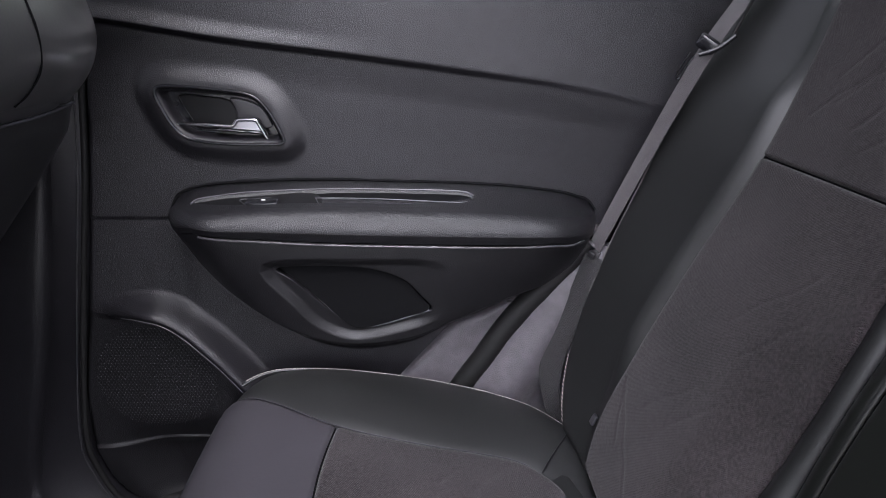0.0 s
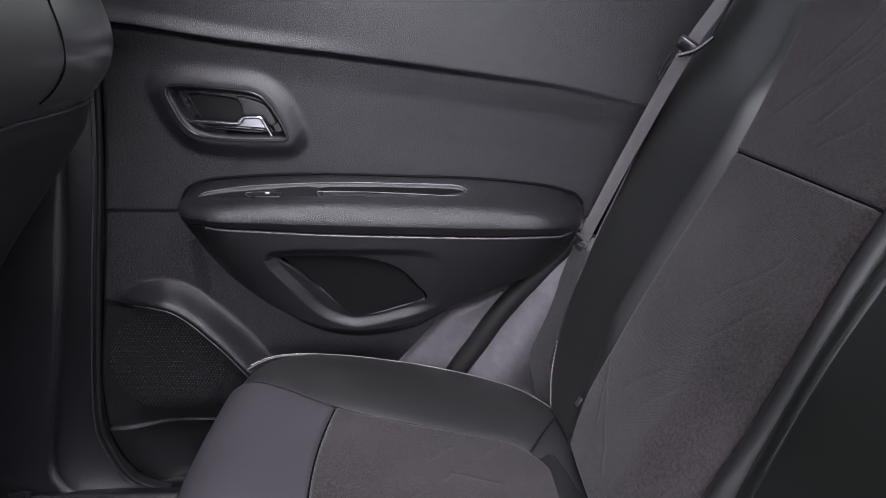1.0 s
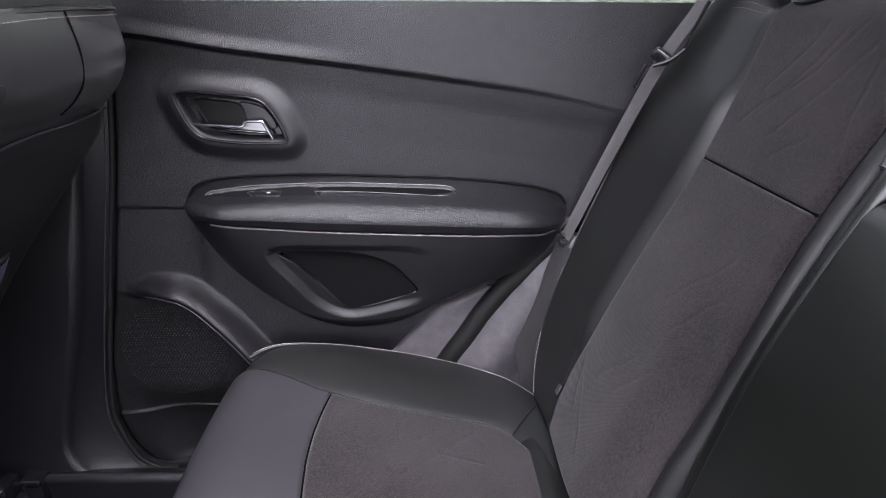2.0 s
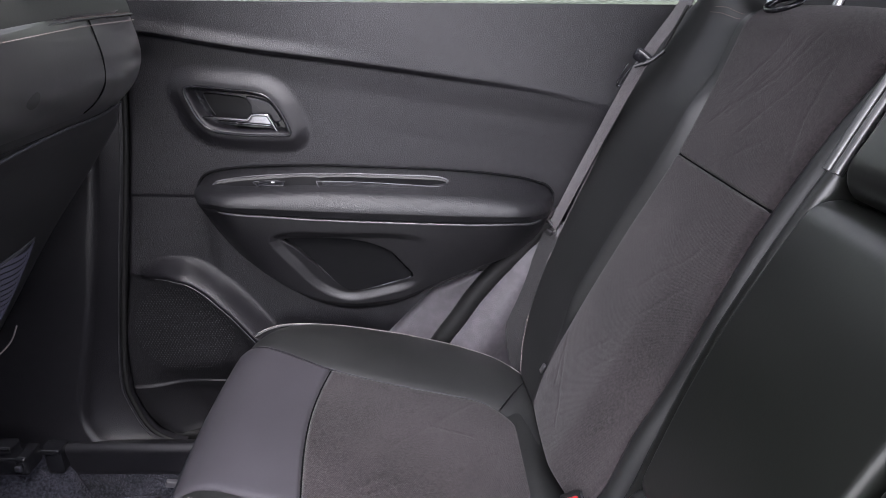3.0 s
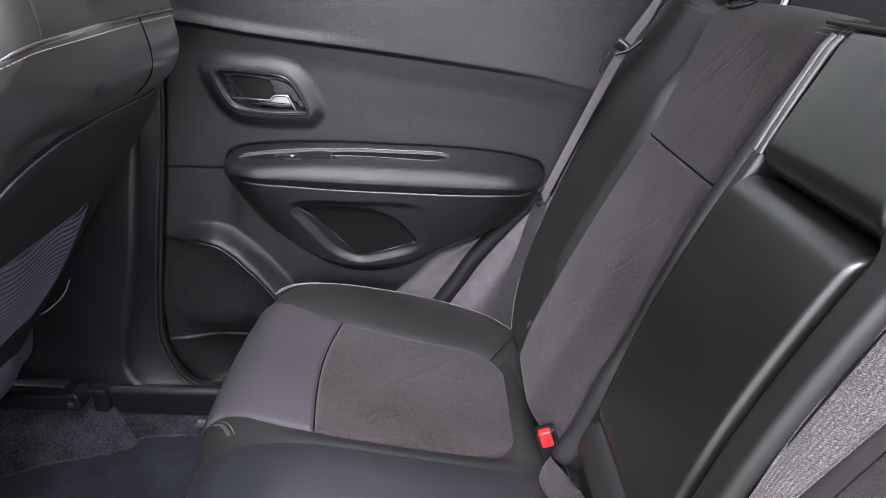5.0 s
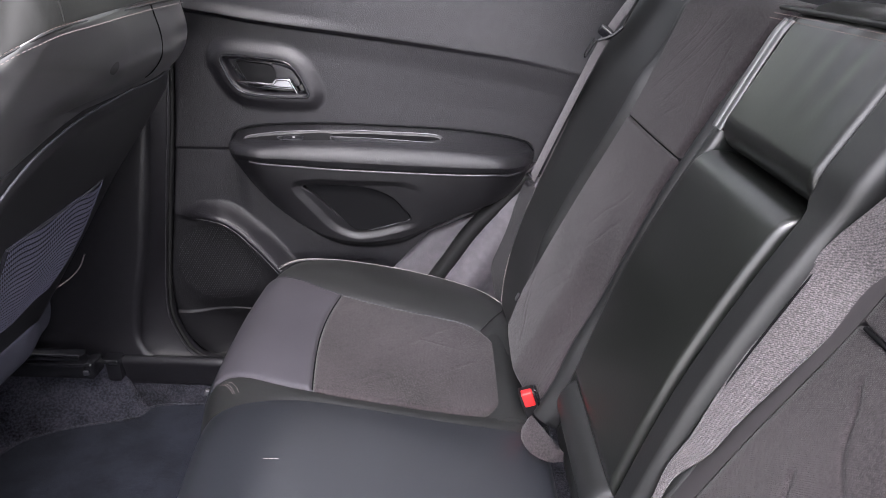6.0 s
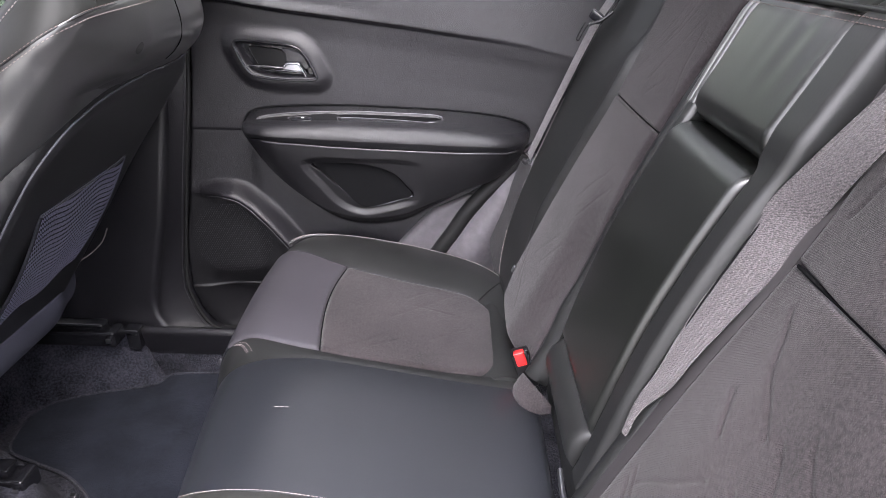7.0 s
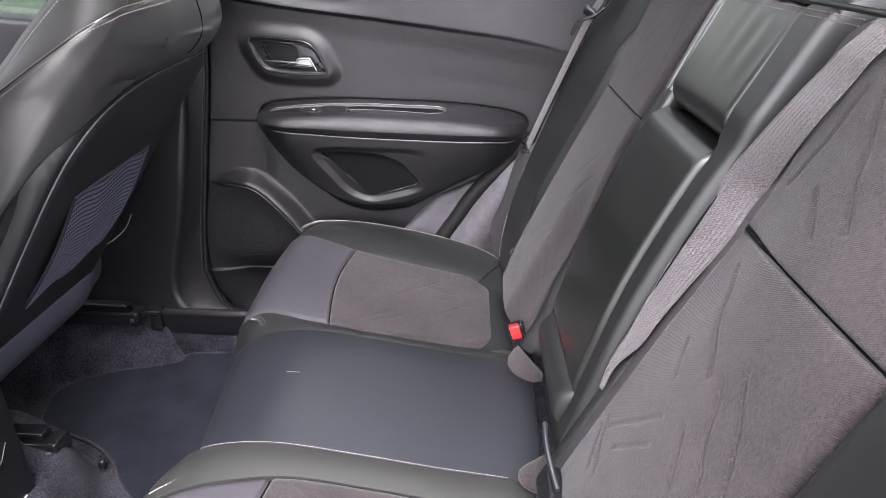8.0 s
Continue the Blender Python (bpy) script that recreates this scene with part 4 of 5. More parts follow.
def centre_section(u, v):
    d = d_at(0.340) + u * (DEND - d_at(0.340))
    y = CENTRE_A + v * (CENTRE_B - CENTRE_A)
    lift = 0.004 * (1 - (2 * v - 1) ** 4) - 0.11 * np.clip(0.10 - y, 0, 1) * step(d, d_at(-0.04), d_at(-0.145))
    return on_profile(d, y, lift)


sheet("middle_section", centre_section, 90, 50, LEATHER_SMOOTH, bench, "smooth black leather middle section with a pale scuff", (0, 0, -0.03), 80)
# Matt black tube paints the shade of the gap beside the middle section.
tube("piping", smooth_path([on_profile(d_at(x), CENTRE_B - 0.002, -0.004) for x in np.linspace(0.30, -0.13, 30)], 3), 0.0020, DEAD_BLACK, bench, "", 8)
stitches("stitching", smooth_path([on_profile(d_at(x), CENTRE_A + 0.0015, 0.0004) for x in np.linspace(0.29, -0.115, 36)], 3), THREAD_FINE, bench, 0.0042, 0.0008, 0.00042)
stitches("scuff", [on_profile(d_at(x), -0.014, 0.0047) for x in (-0.035, -0.024, -0.012)], THREAD_FINE, bench, 0.006, 0.001, 0.0005)
block("core", (0.085, -0.04, 0.165), (0.46, 1.06, 0.24), LEATHER, bench, "", 0.03)

# ---- rear backrests ----
BASE = np.array([0.322, 0.0, 0.38])
UP = np.array([0.403, 0.0, 0.915])
OUT = np.array([-0.915, 0.0, 0.403])


def roll_over(q):
    """Length q up the backrest; past the top edge it rolls over backwards."""
    top, r = 0.546, 0.045
    a = np.clip((q - top) / r, 0, 2.4)
    s = np.where(q < top, q, top + r * np.sin(a))
    o = np.where(q < top, 0, -r * (1 - np.cos(a)))
    return s, o, a


def on_back(q, y, off):
    s, o, a = roll_over(q)
    n_s, n_o = np.sin(a), np.cos(a)
    s, o = s + n_s * off, o + n_o * off
    return BASE[0] + UP[0] * s + OUT[0] * o, y + 0 * s, BASE[2] + UP[2] * s + OUT[2] * o


Q_TOP = 0.546 + 0.045 * 2.2
SIDE = spline((-0.05, 0.458), (-0.02, 0.488), (0.02, 0.511), (0.09, 0.530), (0.155, 0.542), (0.30, 0.546), (0.50, 0.546), (0.70, 0.540))
SIDE_OFF = spline((-0.05, 0.000), (-0.02, 0.008), (0.02, 0.016), (0.09, 0.026), (0.155, 0.031), (0.30, 0.040), (0.43, 0.047), (0.50, 0.044), (0.56, 0.030), (0.70, 0.016))
SEAM_Y = spline((-0.05, 0.350), (0.0, 0.378), (0.10, 0.392), (0.24, 0.394), (0.38, 0.388), (0.49, 0.405), (0.58, 0.425), (0.70, 0.43))
INNER_Y = spline((-0.05, 0.138), (0.10, 0.138), (0.25, 0.140), (0.376, 0.147), (0.46, 0.143), (0.54, 0.128), (0.70, 0.120))
MARKS_NEAR = [[(0.350, -0.273), (0.315, -0.300), (0.275, -0.344)], [(0.270, -0.283), (0.243, -0.309)], [(0.285, -0.357), (0.260, -0.378), (0.20, -0.425)], [(0.304, -0.378), (0.25, -0.428), (0.20, -0.46)], [(0.231, -0.355), (0.190, -0.395)], [(0.135, -0.260), (0.172, -0.295), (0.210, -0.329)], [(0.140, -0.299), (0.185, -0.339)], [(0.121, -0.242), (0.091, -0.283)], [(0.135, -0.245), (0.10, -0.30)]]
MARKS_FAR = [[(0.084, 0.308), (0.144, 0.256)], [(0.091, 0.261), (0.149, 0.217)], [(0.060, 0.183), (0.093, 0.159)], [(0.068, 0.359), (0.03, 0.30), (-0.003, 0.253)], [(0.08, 0.372), (0.02, 0.32)], [(0.30, 0.20), (0.22, 0.27)], [(0.27, 0.18), (0.20, 0.23)]]
MARKS_UP = [[(0.43, 0.345), (0.47, 0.30), (0.505, 0.272), (0.545, 0.258)], [(0.445, 0.318), (0.50, 0.262), (0.55, 0.235)], [(0.425, 0.275), (0.47, 0.240), (0.53, 0.205)], [(0.406, 0.249), (0.439, 0.213)], [(0.427, 0.164), (0.47, 0.18), (0.521, 0.186)], [(0.47, 0.335), (0.52, 0.298), (0.55, 0.29)]]


def backrest(name, flip, label):
    seat = thing(name, label, "car seat", group="rear seats")
    axis = -0.087

    def yy(y):
        return axis - y if flip else y

    def insert(q0, q1, marks):
        def f(u, v):
            q = q0 + u * (q1 - q0)
            a, b = INNER_Y(q) - (0.008 if flip else 0.0), SEAM_Y(q) - (0.009 if flip else 0.0)
            y = a + v * (b - a)
            rim = np.minimum(y - a, b - y)
            off = -0.007 + 0.009 * rounded(rim, 0.014) + 0.004 * np.sin(np.pi * v)
            off = off - 0.020 * step(0.32 - q, 0.0, 0.20) * (1 - step(y - a, 0.0, 0.09)) * (not flip)
            off = off - 0.010 * (1 - step(y - a, 0.0, 0.10)) * flip * (1 - 0.7 * step(q, 0.42, 0.52))
            off = off - 0.005 * (1 - rounded(q - q0, 0.004)) - 0.005 * (1 - rounded(q1 - q, 0.004)) * (q1 < 0.5)
            for line in marks:
                g = near_line(q + 0.0013 * np.sin(y * 150), yy(y) + 0.001 * np.sin(q * 120), line)
                off = off - (0.0019 if flip else 0.0009) * np.exp(-((g / (0.0021 if flip else 0.0016)) ** 2))
            return on_back(q, yy(y), off)

        return f

    up_marks = [[(s, -0.087 - y) for s, y in line] for line in MARKS_UP] if flip else MARKS_UP
    sheet("insert", insert(-0.04, 0.3745, MARKS_NEAR if flip else MARKS_FAR), 190, 120, FABRIC, seat, "grey embossed cloth insert", (0.025, 0, -0.01), 70)
    sheet("upper_insert", insert(0.3765, Q_TOP, up_marks), 140, 110, FABRIC, seat, "grey embossed cloth upper section", (0.020, 0, -0.02), 70)

    def bolster(u, v):
        """Inner wall up from the seam, a crest, a long slope outwards, then the side of the seat."""
        q = -0.05 + u * (Q_TOP + 0.05)
        a, b = SEAM_Y(q) - (0.009 if flip else 0.0), SIDE(q)
        k = v * 6
        up = np.clip(k, 0, 1)
        slope = np.clip((k - 1) / 3, 0, 1)
        turn = np.clip(k - 4, 0, 1)
        side = np.clip(k - 5, 0, 1)
        o = SIDE_OFF(q)
        lip = 0.018 * step(q, 0.02, 0.14) * (1 - 0.8 * step(q, 0.42, 0.50))
        y = a + 0.022 * up + (b - a - 0.038) * slope + 0.016 * np.sin(turn * np.pi / 2) + 0.004 * side
        off = -0.008 + lip * np.sin(up * np.pi / 2) + (o + 0.008 - lip) * slope**1.2 - 0.020 * (1 - np.cos(turn * np.pi / 2)) - 0.14 * side
        return on_back(q, yy(y), off)

    sheet("bolster", bolster, 130, 90, LEATHER, seat, "black leather side bolster", (0.02, 0, -0.02), 80)
    # Piping in pale grey: the fold's thin highlight is put into its colour.
    pts = [[float(c) for c in on_back(np.array(q), yy(float(SIDE(q)) - 0.015), float(SIDE_OFF(q)) + 0.0006)] for q in np.linspace(0.12, 0.31, 12)]
    tube("piping", smooth_path(pts, 3), 0.0011, LEATHER_EDGE, seat, "thin leather piping along the outer edge, pale for its highlight", 6)

    def inner(u, v):
        """Leather between the cloth and the gap to the middle section; deeper where the belt runs."""
        q = -0.04 + u * (Q_TOP + 0.04)
        b = INNER_Y(q)
        if flip:
            b = b - 0.008
            a = b - 0.055
            off = -0.013 - (0.014 * np.clip((1 - v) / 0.85, 0, 1) + 0.036 * np.clip((0.22 - v) / 0.22, 0, 1)) * (1 - 0.6 * step(q, 0.40, 0.50)) + 0.006 * step(q, 0.42, 0.52)
        else:
            a = b - 0.028
            off = -0.005 - 0.026 * (1 - rounded(v * 0.028, 0.024)) + 0.005 * np.sin(v * np.pi) - 0.010 * step(0.32 - q, 0.0, 0.20) - 0.010 * step(0.11 - q, 0.0, 0.11)
        return on_back(q, yy(a + v * (b - a)), off)

    sheet("inner_edge", inner, 90, 24, LEATHER if not flip else LEATHER_EDGE, seat, "black leather inner edge", (0.02, 0, -0.01), 80)
    cross = [[float(c) for c in on_back(np.array(0.3755), yy(y), -0.0050 + 0.004 * math.sin((y - 0.146) / 0.243 * math.pi))] for y in np.linspace(0.155 if flip else 0.150, 0.385, 16)]
    tube("cross_seam", smooth_path(cross, 2), 0.0018, DEAD_BLACK, seat, "dark seam across the insert", 6)
    # double stitched seam over the top of the bolster and insert
    for k in (0.0, 0.007):
        pts = []
        for y in np.linspace(0.425, 0.515, 12):
            lift = 0.006 + 0.010 * float(step(np.array(y), 0.43, 0.47))
            pts.append([float(c) for c in on_back(np.array(0.556 + k), yy(y), lift)])
        stitches("stitching", smooth_path(pts, 3), THREAD_DARK, seat, 0.0036, 0.0024, 0.0006)
    # lower outer stitch
    for k in (0.0, 0.003):
        pts = [[float(c) for c in on_back(np.array(q), yy(float(SIDE(q)) - 0.012 - k), float(SIDE_OFF(q)) + 0.0008)] for q in np.linspace(-0.045, 0.035, 10)]
        stitches("stitching", smooth_path(pts, 4), THREAD_FINE, seat, 0.0036, 0.0024, 0.0005)
    block("shell", (0.500, yy(0.325), 0.575), (0.075, 0.37, 0.60), LEATHER, seat, "", 0.03, pose(0, 0, 0, 0, 23.8, 0))
    for s, y, o in ((0.004, 0.389, 0.000), (0.010, 0.150, -0.022)):
        c = [float(w) for w in on_back(np.array(s), yy(y), o)]
        block("button", c, (0.004, 0.010, 0.014), STEEL, seat, "small grey fixing button", 0.0018, pose(0, 0, 0, 0, 23.8, 0))
    return seat


backrest("passenger_seat", False, "black leather rear backrest with grey cloth insert")
backrest("passenger_seat", True, "black leather rear backrest with cloth insert and belt")

middle = thing("middle_seat", "black leather middle backrest with folded up armrest", "armrest", group="rear seats")


ARM_LEAN = spline((0.0, -0.024), (0.06, -0.017), (0.10, -0.010), (0.23, 0.009), (0.34, 0.014), (0.42, 0.013), (0.50, 0.010), (0.70, 0.010))


def pad(q0, q1, y0, y1, h, r, crown=0.006, bottom_r=None, top_r=None, folds=0.0):
    """A cushion on the middle backrest; its face follows the armrest's lean."""
    def f(u, v):
        q = q0 + (0.5 - 0.5 * np.cos(u * np.pi)) * (q1 - q0)
        y = y0 + (0.5 - 0.5 * np.cos(v * np.pi)) * (y1 - y0)
        rim_y = np.minimum(y - y0, y1 - y)
        rim_q = rounded(q - q0, bottom_r or r) * rounded(q1 - q, top_r or r)
        soft = folds * np.sin(y * 150 + q * 25) * step(q, 0.455, 0.54) * step(-y, -0.04, 0.08)
        off = soft + ARM_LEAN(q) - h + h * rounded(rim_y, r) * rim_q + crown * np.sin(np.pi * v) * np.sin(np.pi * u)
        return on_back(q, y, off)

    return f


sheet("armrest", pad(0.055, 0.417, -0.126, 0.090, 0.036, 0.011, 0.003, 0.03, 0.030), 80, 90, LEATHER_GLOSS, middle, "folded up smooth black leather armrest", (0.03, 0, -0.01), 80)
sheet("upper_pad", pad(0.421, Q_TOP + 0.02, -0.118, 0.085, 0.034, 0.013, 0.003, 0.030, None, 0.0009), 80, 90, LEATHER_GLOSS, middle, "glossy black leather upper pad", (0.03, 0, -0.01), 80)


def hinge_roll(u, v):
    """The padded roll at the foot of the armrest."""
    y = -0.117 + 0.212 * u
    a = v * 3.4 - 1.7
    r_ = 0.023 * (0.05 + 0.95 * rounded(np.minimum(u, 1 - u), 0.09))
    return on_back(0.038 + 0.030 * np.sin(a), y, -0.036 + r_ * np.cos(a))


sheet("hinge_roll", hinge_roll, 40, 30, LEATHER, middle, "black leather roll at the armrest hinge", (0.03, 0, -0.01), 80)


def strip(y0, y1):
    def f(u, v):
        q = 0.02 + u * (Q_TOP - 0.02)
        w0 = y0 - 0.004 * step(q, 0.40, 0.46)
        w1 = y1 + 0.009 * step(q, 0.415, 0.425)
        y = w0 + v * (w1 - w0)
        off = ARM_LEAN(q) - 0.022 + 0.022 * rounded(np.minimum(y - w0, w1 - y), 0.011) + 0.006 * step(q, 0.42, 0.46)
        return on_back(q, y, off)

    return f


def left_strip(u, v):
    q = 0.0 + u * Q_TOP
    y = 0.093 + v * 0.022
    return on_back(q, y, ARM_LEAN(q) - 0.022 + 0.012 * rounded(np.minimum(v, 1 - v), 0.5))


def belt_strip(u, v):
    q = -0.01 + u * 0.235
    y = -0.190 + v * 0.028
    return on_back(q, y, -0.034 + 0.016 * rounded(np.minimum(v, 1 - v), 0.5) - 0.010 * step(q, 0.16, 0.23))


sheet("side_strip", left_strip, 80, 14, LEATHER_GLOSS, middle, "black leather edge strip", (0.03, 0, -0.01), 80)
sheet("side_strip", strip(-0.171, -0.1275), 80, 40, LEATHER, middle, "black leather edge strip", (0.03, 0, -0.01), 80)
# Two rolls added so that highlight streaks show beside the pad.
for y_ in (0.0945, 0.1075):
    tube("edge_roll", smooth_path([[float(c) for c in on_back(np.array(q), y_ + 0.004 * math.sin((q - 0.43) * 18), 0.001)] for q in np.linspace(0.432, 0.562, 10)], 3), 0.0050, LEATHER_FRONT, middle, "glossy black roll added for the highlight streaks by the pad", 10)
sheet("side_strip", belt_strip, 40, 14, LEATHER, middle, "black leather fold beside the belt", (0.03, 0, -0.01), 80)
tube("strip_seam", smooth_path([[float(c) for c in on_back(np.array(q), -0.1720, float(ARM_LEAN(q)) - 0.014)] for q in np.linspace(0.02, 0.42, 16)], 3), 0.0010, DEAD_BLACK, middle, "", 6)
tube("top_welt", smooth_path([[float(c) for c in on_back(np.array(0.5655), y, 0.0150)] for y in np.linspace(-0.30, 0.118, 30)], 3), 0.0030, LEATHER, middle, "black leather welt along the top seam", 8)
for k in (0.0, 0.0045):
    stitches("stitching", smooth_path([[float(c) for c in on_back(np.array(0.554 + k), y, 0.0165)] for y in np.linspace(-0.23, 0.118, 26)], 3), THREAD_DARK, middle, 0.0036, 0.0024, 0.0006)
block("core", (0.505, -0.055, 0.575), (0.07, 0.345, 0.60), LEATHER, middle, "", 0.02, pose(0, 0, 0, 0, 23.8, 0))

# headrest over the far backrest
head = thing("headrest", "black leather rear headrest on steel posts", "headrest")
c = on_back(np.array(0.60), 0.372, 0.0)
block("cushion", (0.600, 0.372, 1.010), (0.11, 0.25, 0.16), LEATHER, head, "", 0.045, pose(0, 0, 0, 0, 14, 0), 6)
for y in (0.30, 0.444):
    tube("post", [(0.575, y, 0.86), (0.600, y, 0.96)], 0.006, CHROME, head, "steel post", 10)
tube("collar", [(0.567 + 0.016 * math.sin(a), 0.372 + 0.028 * math.cos(a), 0.912 + 0.008 * math.sin(a)) for a in np.linspace(0, 2 * math.pi, 25)], 0.0035, GLOSS, head, "gloss black guide collar", 8)

# ---- seat belts and buckles ----


def webbing(name, path, widths, across, material, parent, label="", thick=0.0008):
    """A woven strap along path; across: its sideways direction at each point."""
    p = smooth_path(path, 12)
    n = len(p)
    t = np.linspace(0, 1, len(path))
    tt = np.linspace(0, 1, n)
    w = np.interp(tt, t, widths)
    ac = np.stack([np.interp(tt, t, [a[k] for a in across]) for k in range(3)], 1)
    ac /= np.linalg.norm(ac, axis=1)[:, None]
    tang = np.gradient(p, axis=0)
    tang /= np.linalg.norm(tang, axis=1)[:, None]
    nor = np.cross(tang, ac)
    nor /= np.linalg.norm(nor, axis=1)[:, None]
    if np.dot(nor[n // 2], (-0.8, -0.5, 0.3)) < 0:
        nor = -nor

    def f(u, v):
        i = np.rint(u * (n - 1)).astype(int)
        q = p[i] + ac[i] * ((v - 0.5) * w[i])[..., None] + nor[i] * (0.0012 * np.cos((v - 0.5) * 2.6))[..., None]
        return q[..., 0], q[..., 1], q[..., 2]

    b = -nor[n // 2] * thick
    return sheet(name, f, n - 1, 12, material, parent, label, tuple(b), 70)


belt = thing("seat_belt", "grey woven seat belt hanging beside the closed door", "seat belt")
webbing("webbing", [(0.550, 0.540, 0.985), (0.500, 0.512, 0.905), (0.452, 0.508, 0.828), (0.402, 0.534, 0.690), (0.352, 0.556, 0.545)], [0.034, 0.030, 0.033, 0.034, 0.034], [(0.3, -0.95, 0), (0.28, -0.95, 0), (0.25, -0.96, 0.1), (0.2, -0.97, 0.1), (0.2, -0.97, 0.1)], WEBBING, belt, "pale grey webbing")
webbing("lower_webbing", [(0.348, 0.532, 0.550), (0.335, 0.530, 0.500), (0.319, 0.530, 0.447), (0.305, 0.530, 0.400), (0.300, 0.528, 0.360), (0.306, 0.520, 0.318), (0.312, 0.515, 0.295)], [0.026, 0.030, 0.032, 0.034, 0.034, 0.030, 0.028], [(0.80, -0.55, -0.20)] * 7, WEB_DARK, belt, "dark folded lower webbing")
block("stopper", (0.350, 0.540, 0.545), (0.012, 0.020, 0.020), WEB_DARK, belt, "grey plastic tongue stop", 0.004, pose(0, 0, 0, 0, 20, -35))
block("stopper_button", (0.346, 0.534, 0.552), (0.012, 0.010, 0.010), DARK, belt, "", 0.003, pose(0, 0, 0, 0, 20, -35))
loop = block("belt_guide", (0.449, 0.502, 0.834), (0.028, 0.012, 0.018), GLOSS, belt, "gloss black belt tongue", 0.006, pose(0, 0, 0, 0, 30, -35))
tube("tongue_blade", smooth_path([(0.430, 0.505, 0.824), (0.423, 0.507, 0.810), (0.418, 0.508, 0.795), (0.422, 0.508, 0.793), (0.428, 0.506, 0.808), (0.435, 0.504, 0.820)], 6), 0.0012, GLOSS, loop, "steel tongue", 6)
tube("guide_lip", smooth_path([(0.436, 0.495, 0.822), (0.455, 0.488, 0.830), (0.472, 0.484, 0.845)], 6), 0.0030, GLOSS, loop, "", 8)
tube("cord", smooth_path([(0.500, 0.496, 0.905), (0.478, 0.490, 0.860), (0.466, 0.488, 0.835)], 6), 0.0025, RUBBER, belt, "", 6)

belt_2 = thing("seat_belt", "pale grey woven seat belt twisted over the backrest", "seat belt")
# (length up the backrest, then y and height of the inner and the outer edge)
BELT_EDGES = [(0.630, -0.236, 0.010, -0.276, 0.010), (0.585, -0.237, 0.011, -0.277, 0.011), (0.545, -0.234, 0.011, -0.274, 0.010), (0.515, -0.221, 0.011, -0.264, 0.008), (0.480, -0.207, 0.010, -0.253, 0.005), (0.445, -0.190, 0.006, -0.233, -0.006), (0.40, -0.170, 0.000, -0.206, -0.024), (0.345, -0.169, -0.004, -0.206, -0.022), (0.295, -0.170, -0.005, -0.203, -0.019), (0.245, -0.173, -0.007, -0.199, -0.017), (0.205, -0.177, -0.009, -0.197, -0.017), (0.165, -0.176, -0.011, -0.188, -0.013), (0.13, -0.184, -0.014, -0.190, -0.016)]


def belt_edge(k):
    return smooth_path([[float(c) for c in on_back(np.array(e[0]), e[1 + k], e[2 + k] + 0.004)] for e in BELT_EDGES], 12)


EDGE_IN, EDGE_OUT = belt_edge(0), belt_edge(2)


def near_webbing(u, v):
    """The strap between its two edges, woven in lengthwise ribs."""
    i = np.rint(u * (len(EDGE_IN) - 1)).astype(int)
    p = EDGE_IN[i] + (EDGE_OUT[i] - EDGE_IN[i]) * v[..., None]
    rib = 0.0002 * np.cos(v * 2 * np.pi * 9) + 0.002 * np.sin(v * np.pi)
    return p[..., 0] + OUT[0] * rib, p[..., 1] - 0.4 * rib, p[..., 2] + OUT[2] * rib


sheet("webbing", near_webbing, len(EDGE_IN) - 1, 72, WEBBING, belt_2, "coarse pale grey webbing", (0.0012, 0.0008, -0.0006), 70)


for rim in (EDGE_IN, EDGE_OUT):
    tube("selvedge", rim, 0.0010, WEBBING, belt_2, "woven edge of the strap", 6)


def buckle(name, at, label):
    b = thing(name, label, "buckle")
    m = pose(0, 0, 0, 0, -20, 0)
    x, y, z = at
    block("housing", (x + 0.012, y + 0.004, z - 0.038), (0.028, 0.020, 0.072), DARK, b, "black plastic housing", 0.005, m)
    block("button", (x + 0.002, y - 0.004, z - 0.014), (0.017, 0.012, 0.026), RED, b, "bright red release button", 0.003, m)
    block("slot", (x + 0.014, y - 0.004, z - 0.010), (0.004, 0.012, 0.030), GLOSS, b, "", 0.001, m)
    block("stalk", (x + 0.030, y + 0.002, z - 0.095), (0.030, 0.010, 0.060), WEB_DARK, b, "dark webbing stalk", 0.003, m)
    return b


buckle("seat_buckle", (0.314, 0.137, 0.372), "black seat belt buckle with red release button")
buckle_2 = thing("seat_buckle", "brushed steel belt bar with a black housing", "buckle")
bar = [[float(c) for c in on_back(np.array(s), y, o)] for s, y, o in ((0.040, -0.166, 0.010), (0.042, -0.20, 0.014), (0.044, -0.24, 0.014), (0.044, -0.275, 0.010))]
tube("steel_edge", smooth_path(bar, 8), 0.0032, STEEL, buckle_2, "brushed steel edge", 10)
block("housing", [float(c) for c in on_back(np.array(0.022), -0.255, 0.004)], (0.020, 0.055, 0.030), DARK, buckle_2, "black plastic housing", 0.006, pose(0, 0, 0, 0, 23, 0))


def tab(name, centre, size, turn):
    """A cloth flap beside a buckle, tucked under the backrest."""
    t_ = thing(name, "grey cloth flap tucked beside the belt buckle", "seat flap", group="buckle flaps")

    def f(u, v):
        a = v * np.pi
        w = size[0] * np.sqrt(np.clip(1 - (2 * u - 1) ** 2, 0, 1)) * 0.9
        lx = -w * (1 - v) + 0.004
        ly = (u - 0.5) * size[1]
        ca, sa = math.cos(turn), math.sin(turn)
        return centre[0] + lx * ca - ly * sa, centre[1] + lx * sa + ly * ca, centre[2] + 0.014 * np.sin(a * 0.5 + 0.5) + 0.006 * v

    sheet("flap", f, 24, 14, FABRIC, t_, "", (0, 0, -0.004), 80)
    return t_


tab("buckle_flap", (0.332, 0.068, 0.330), (0.036, 0.084), 0.42)
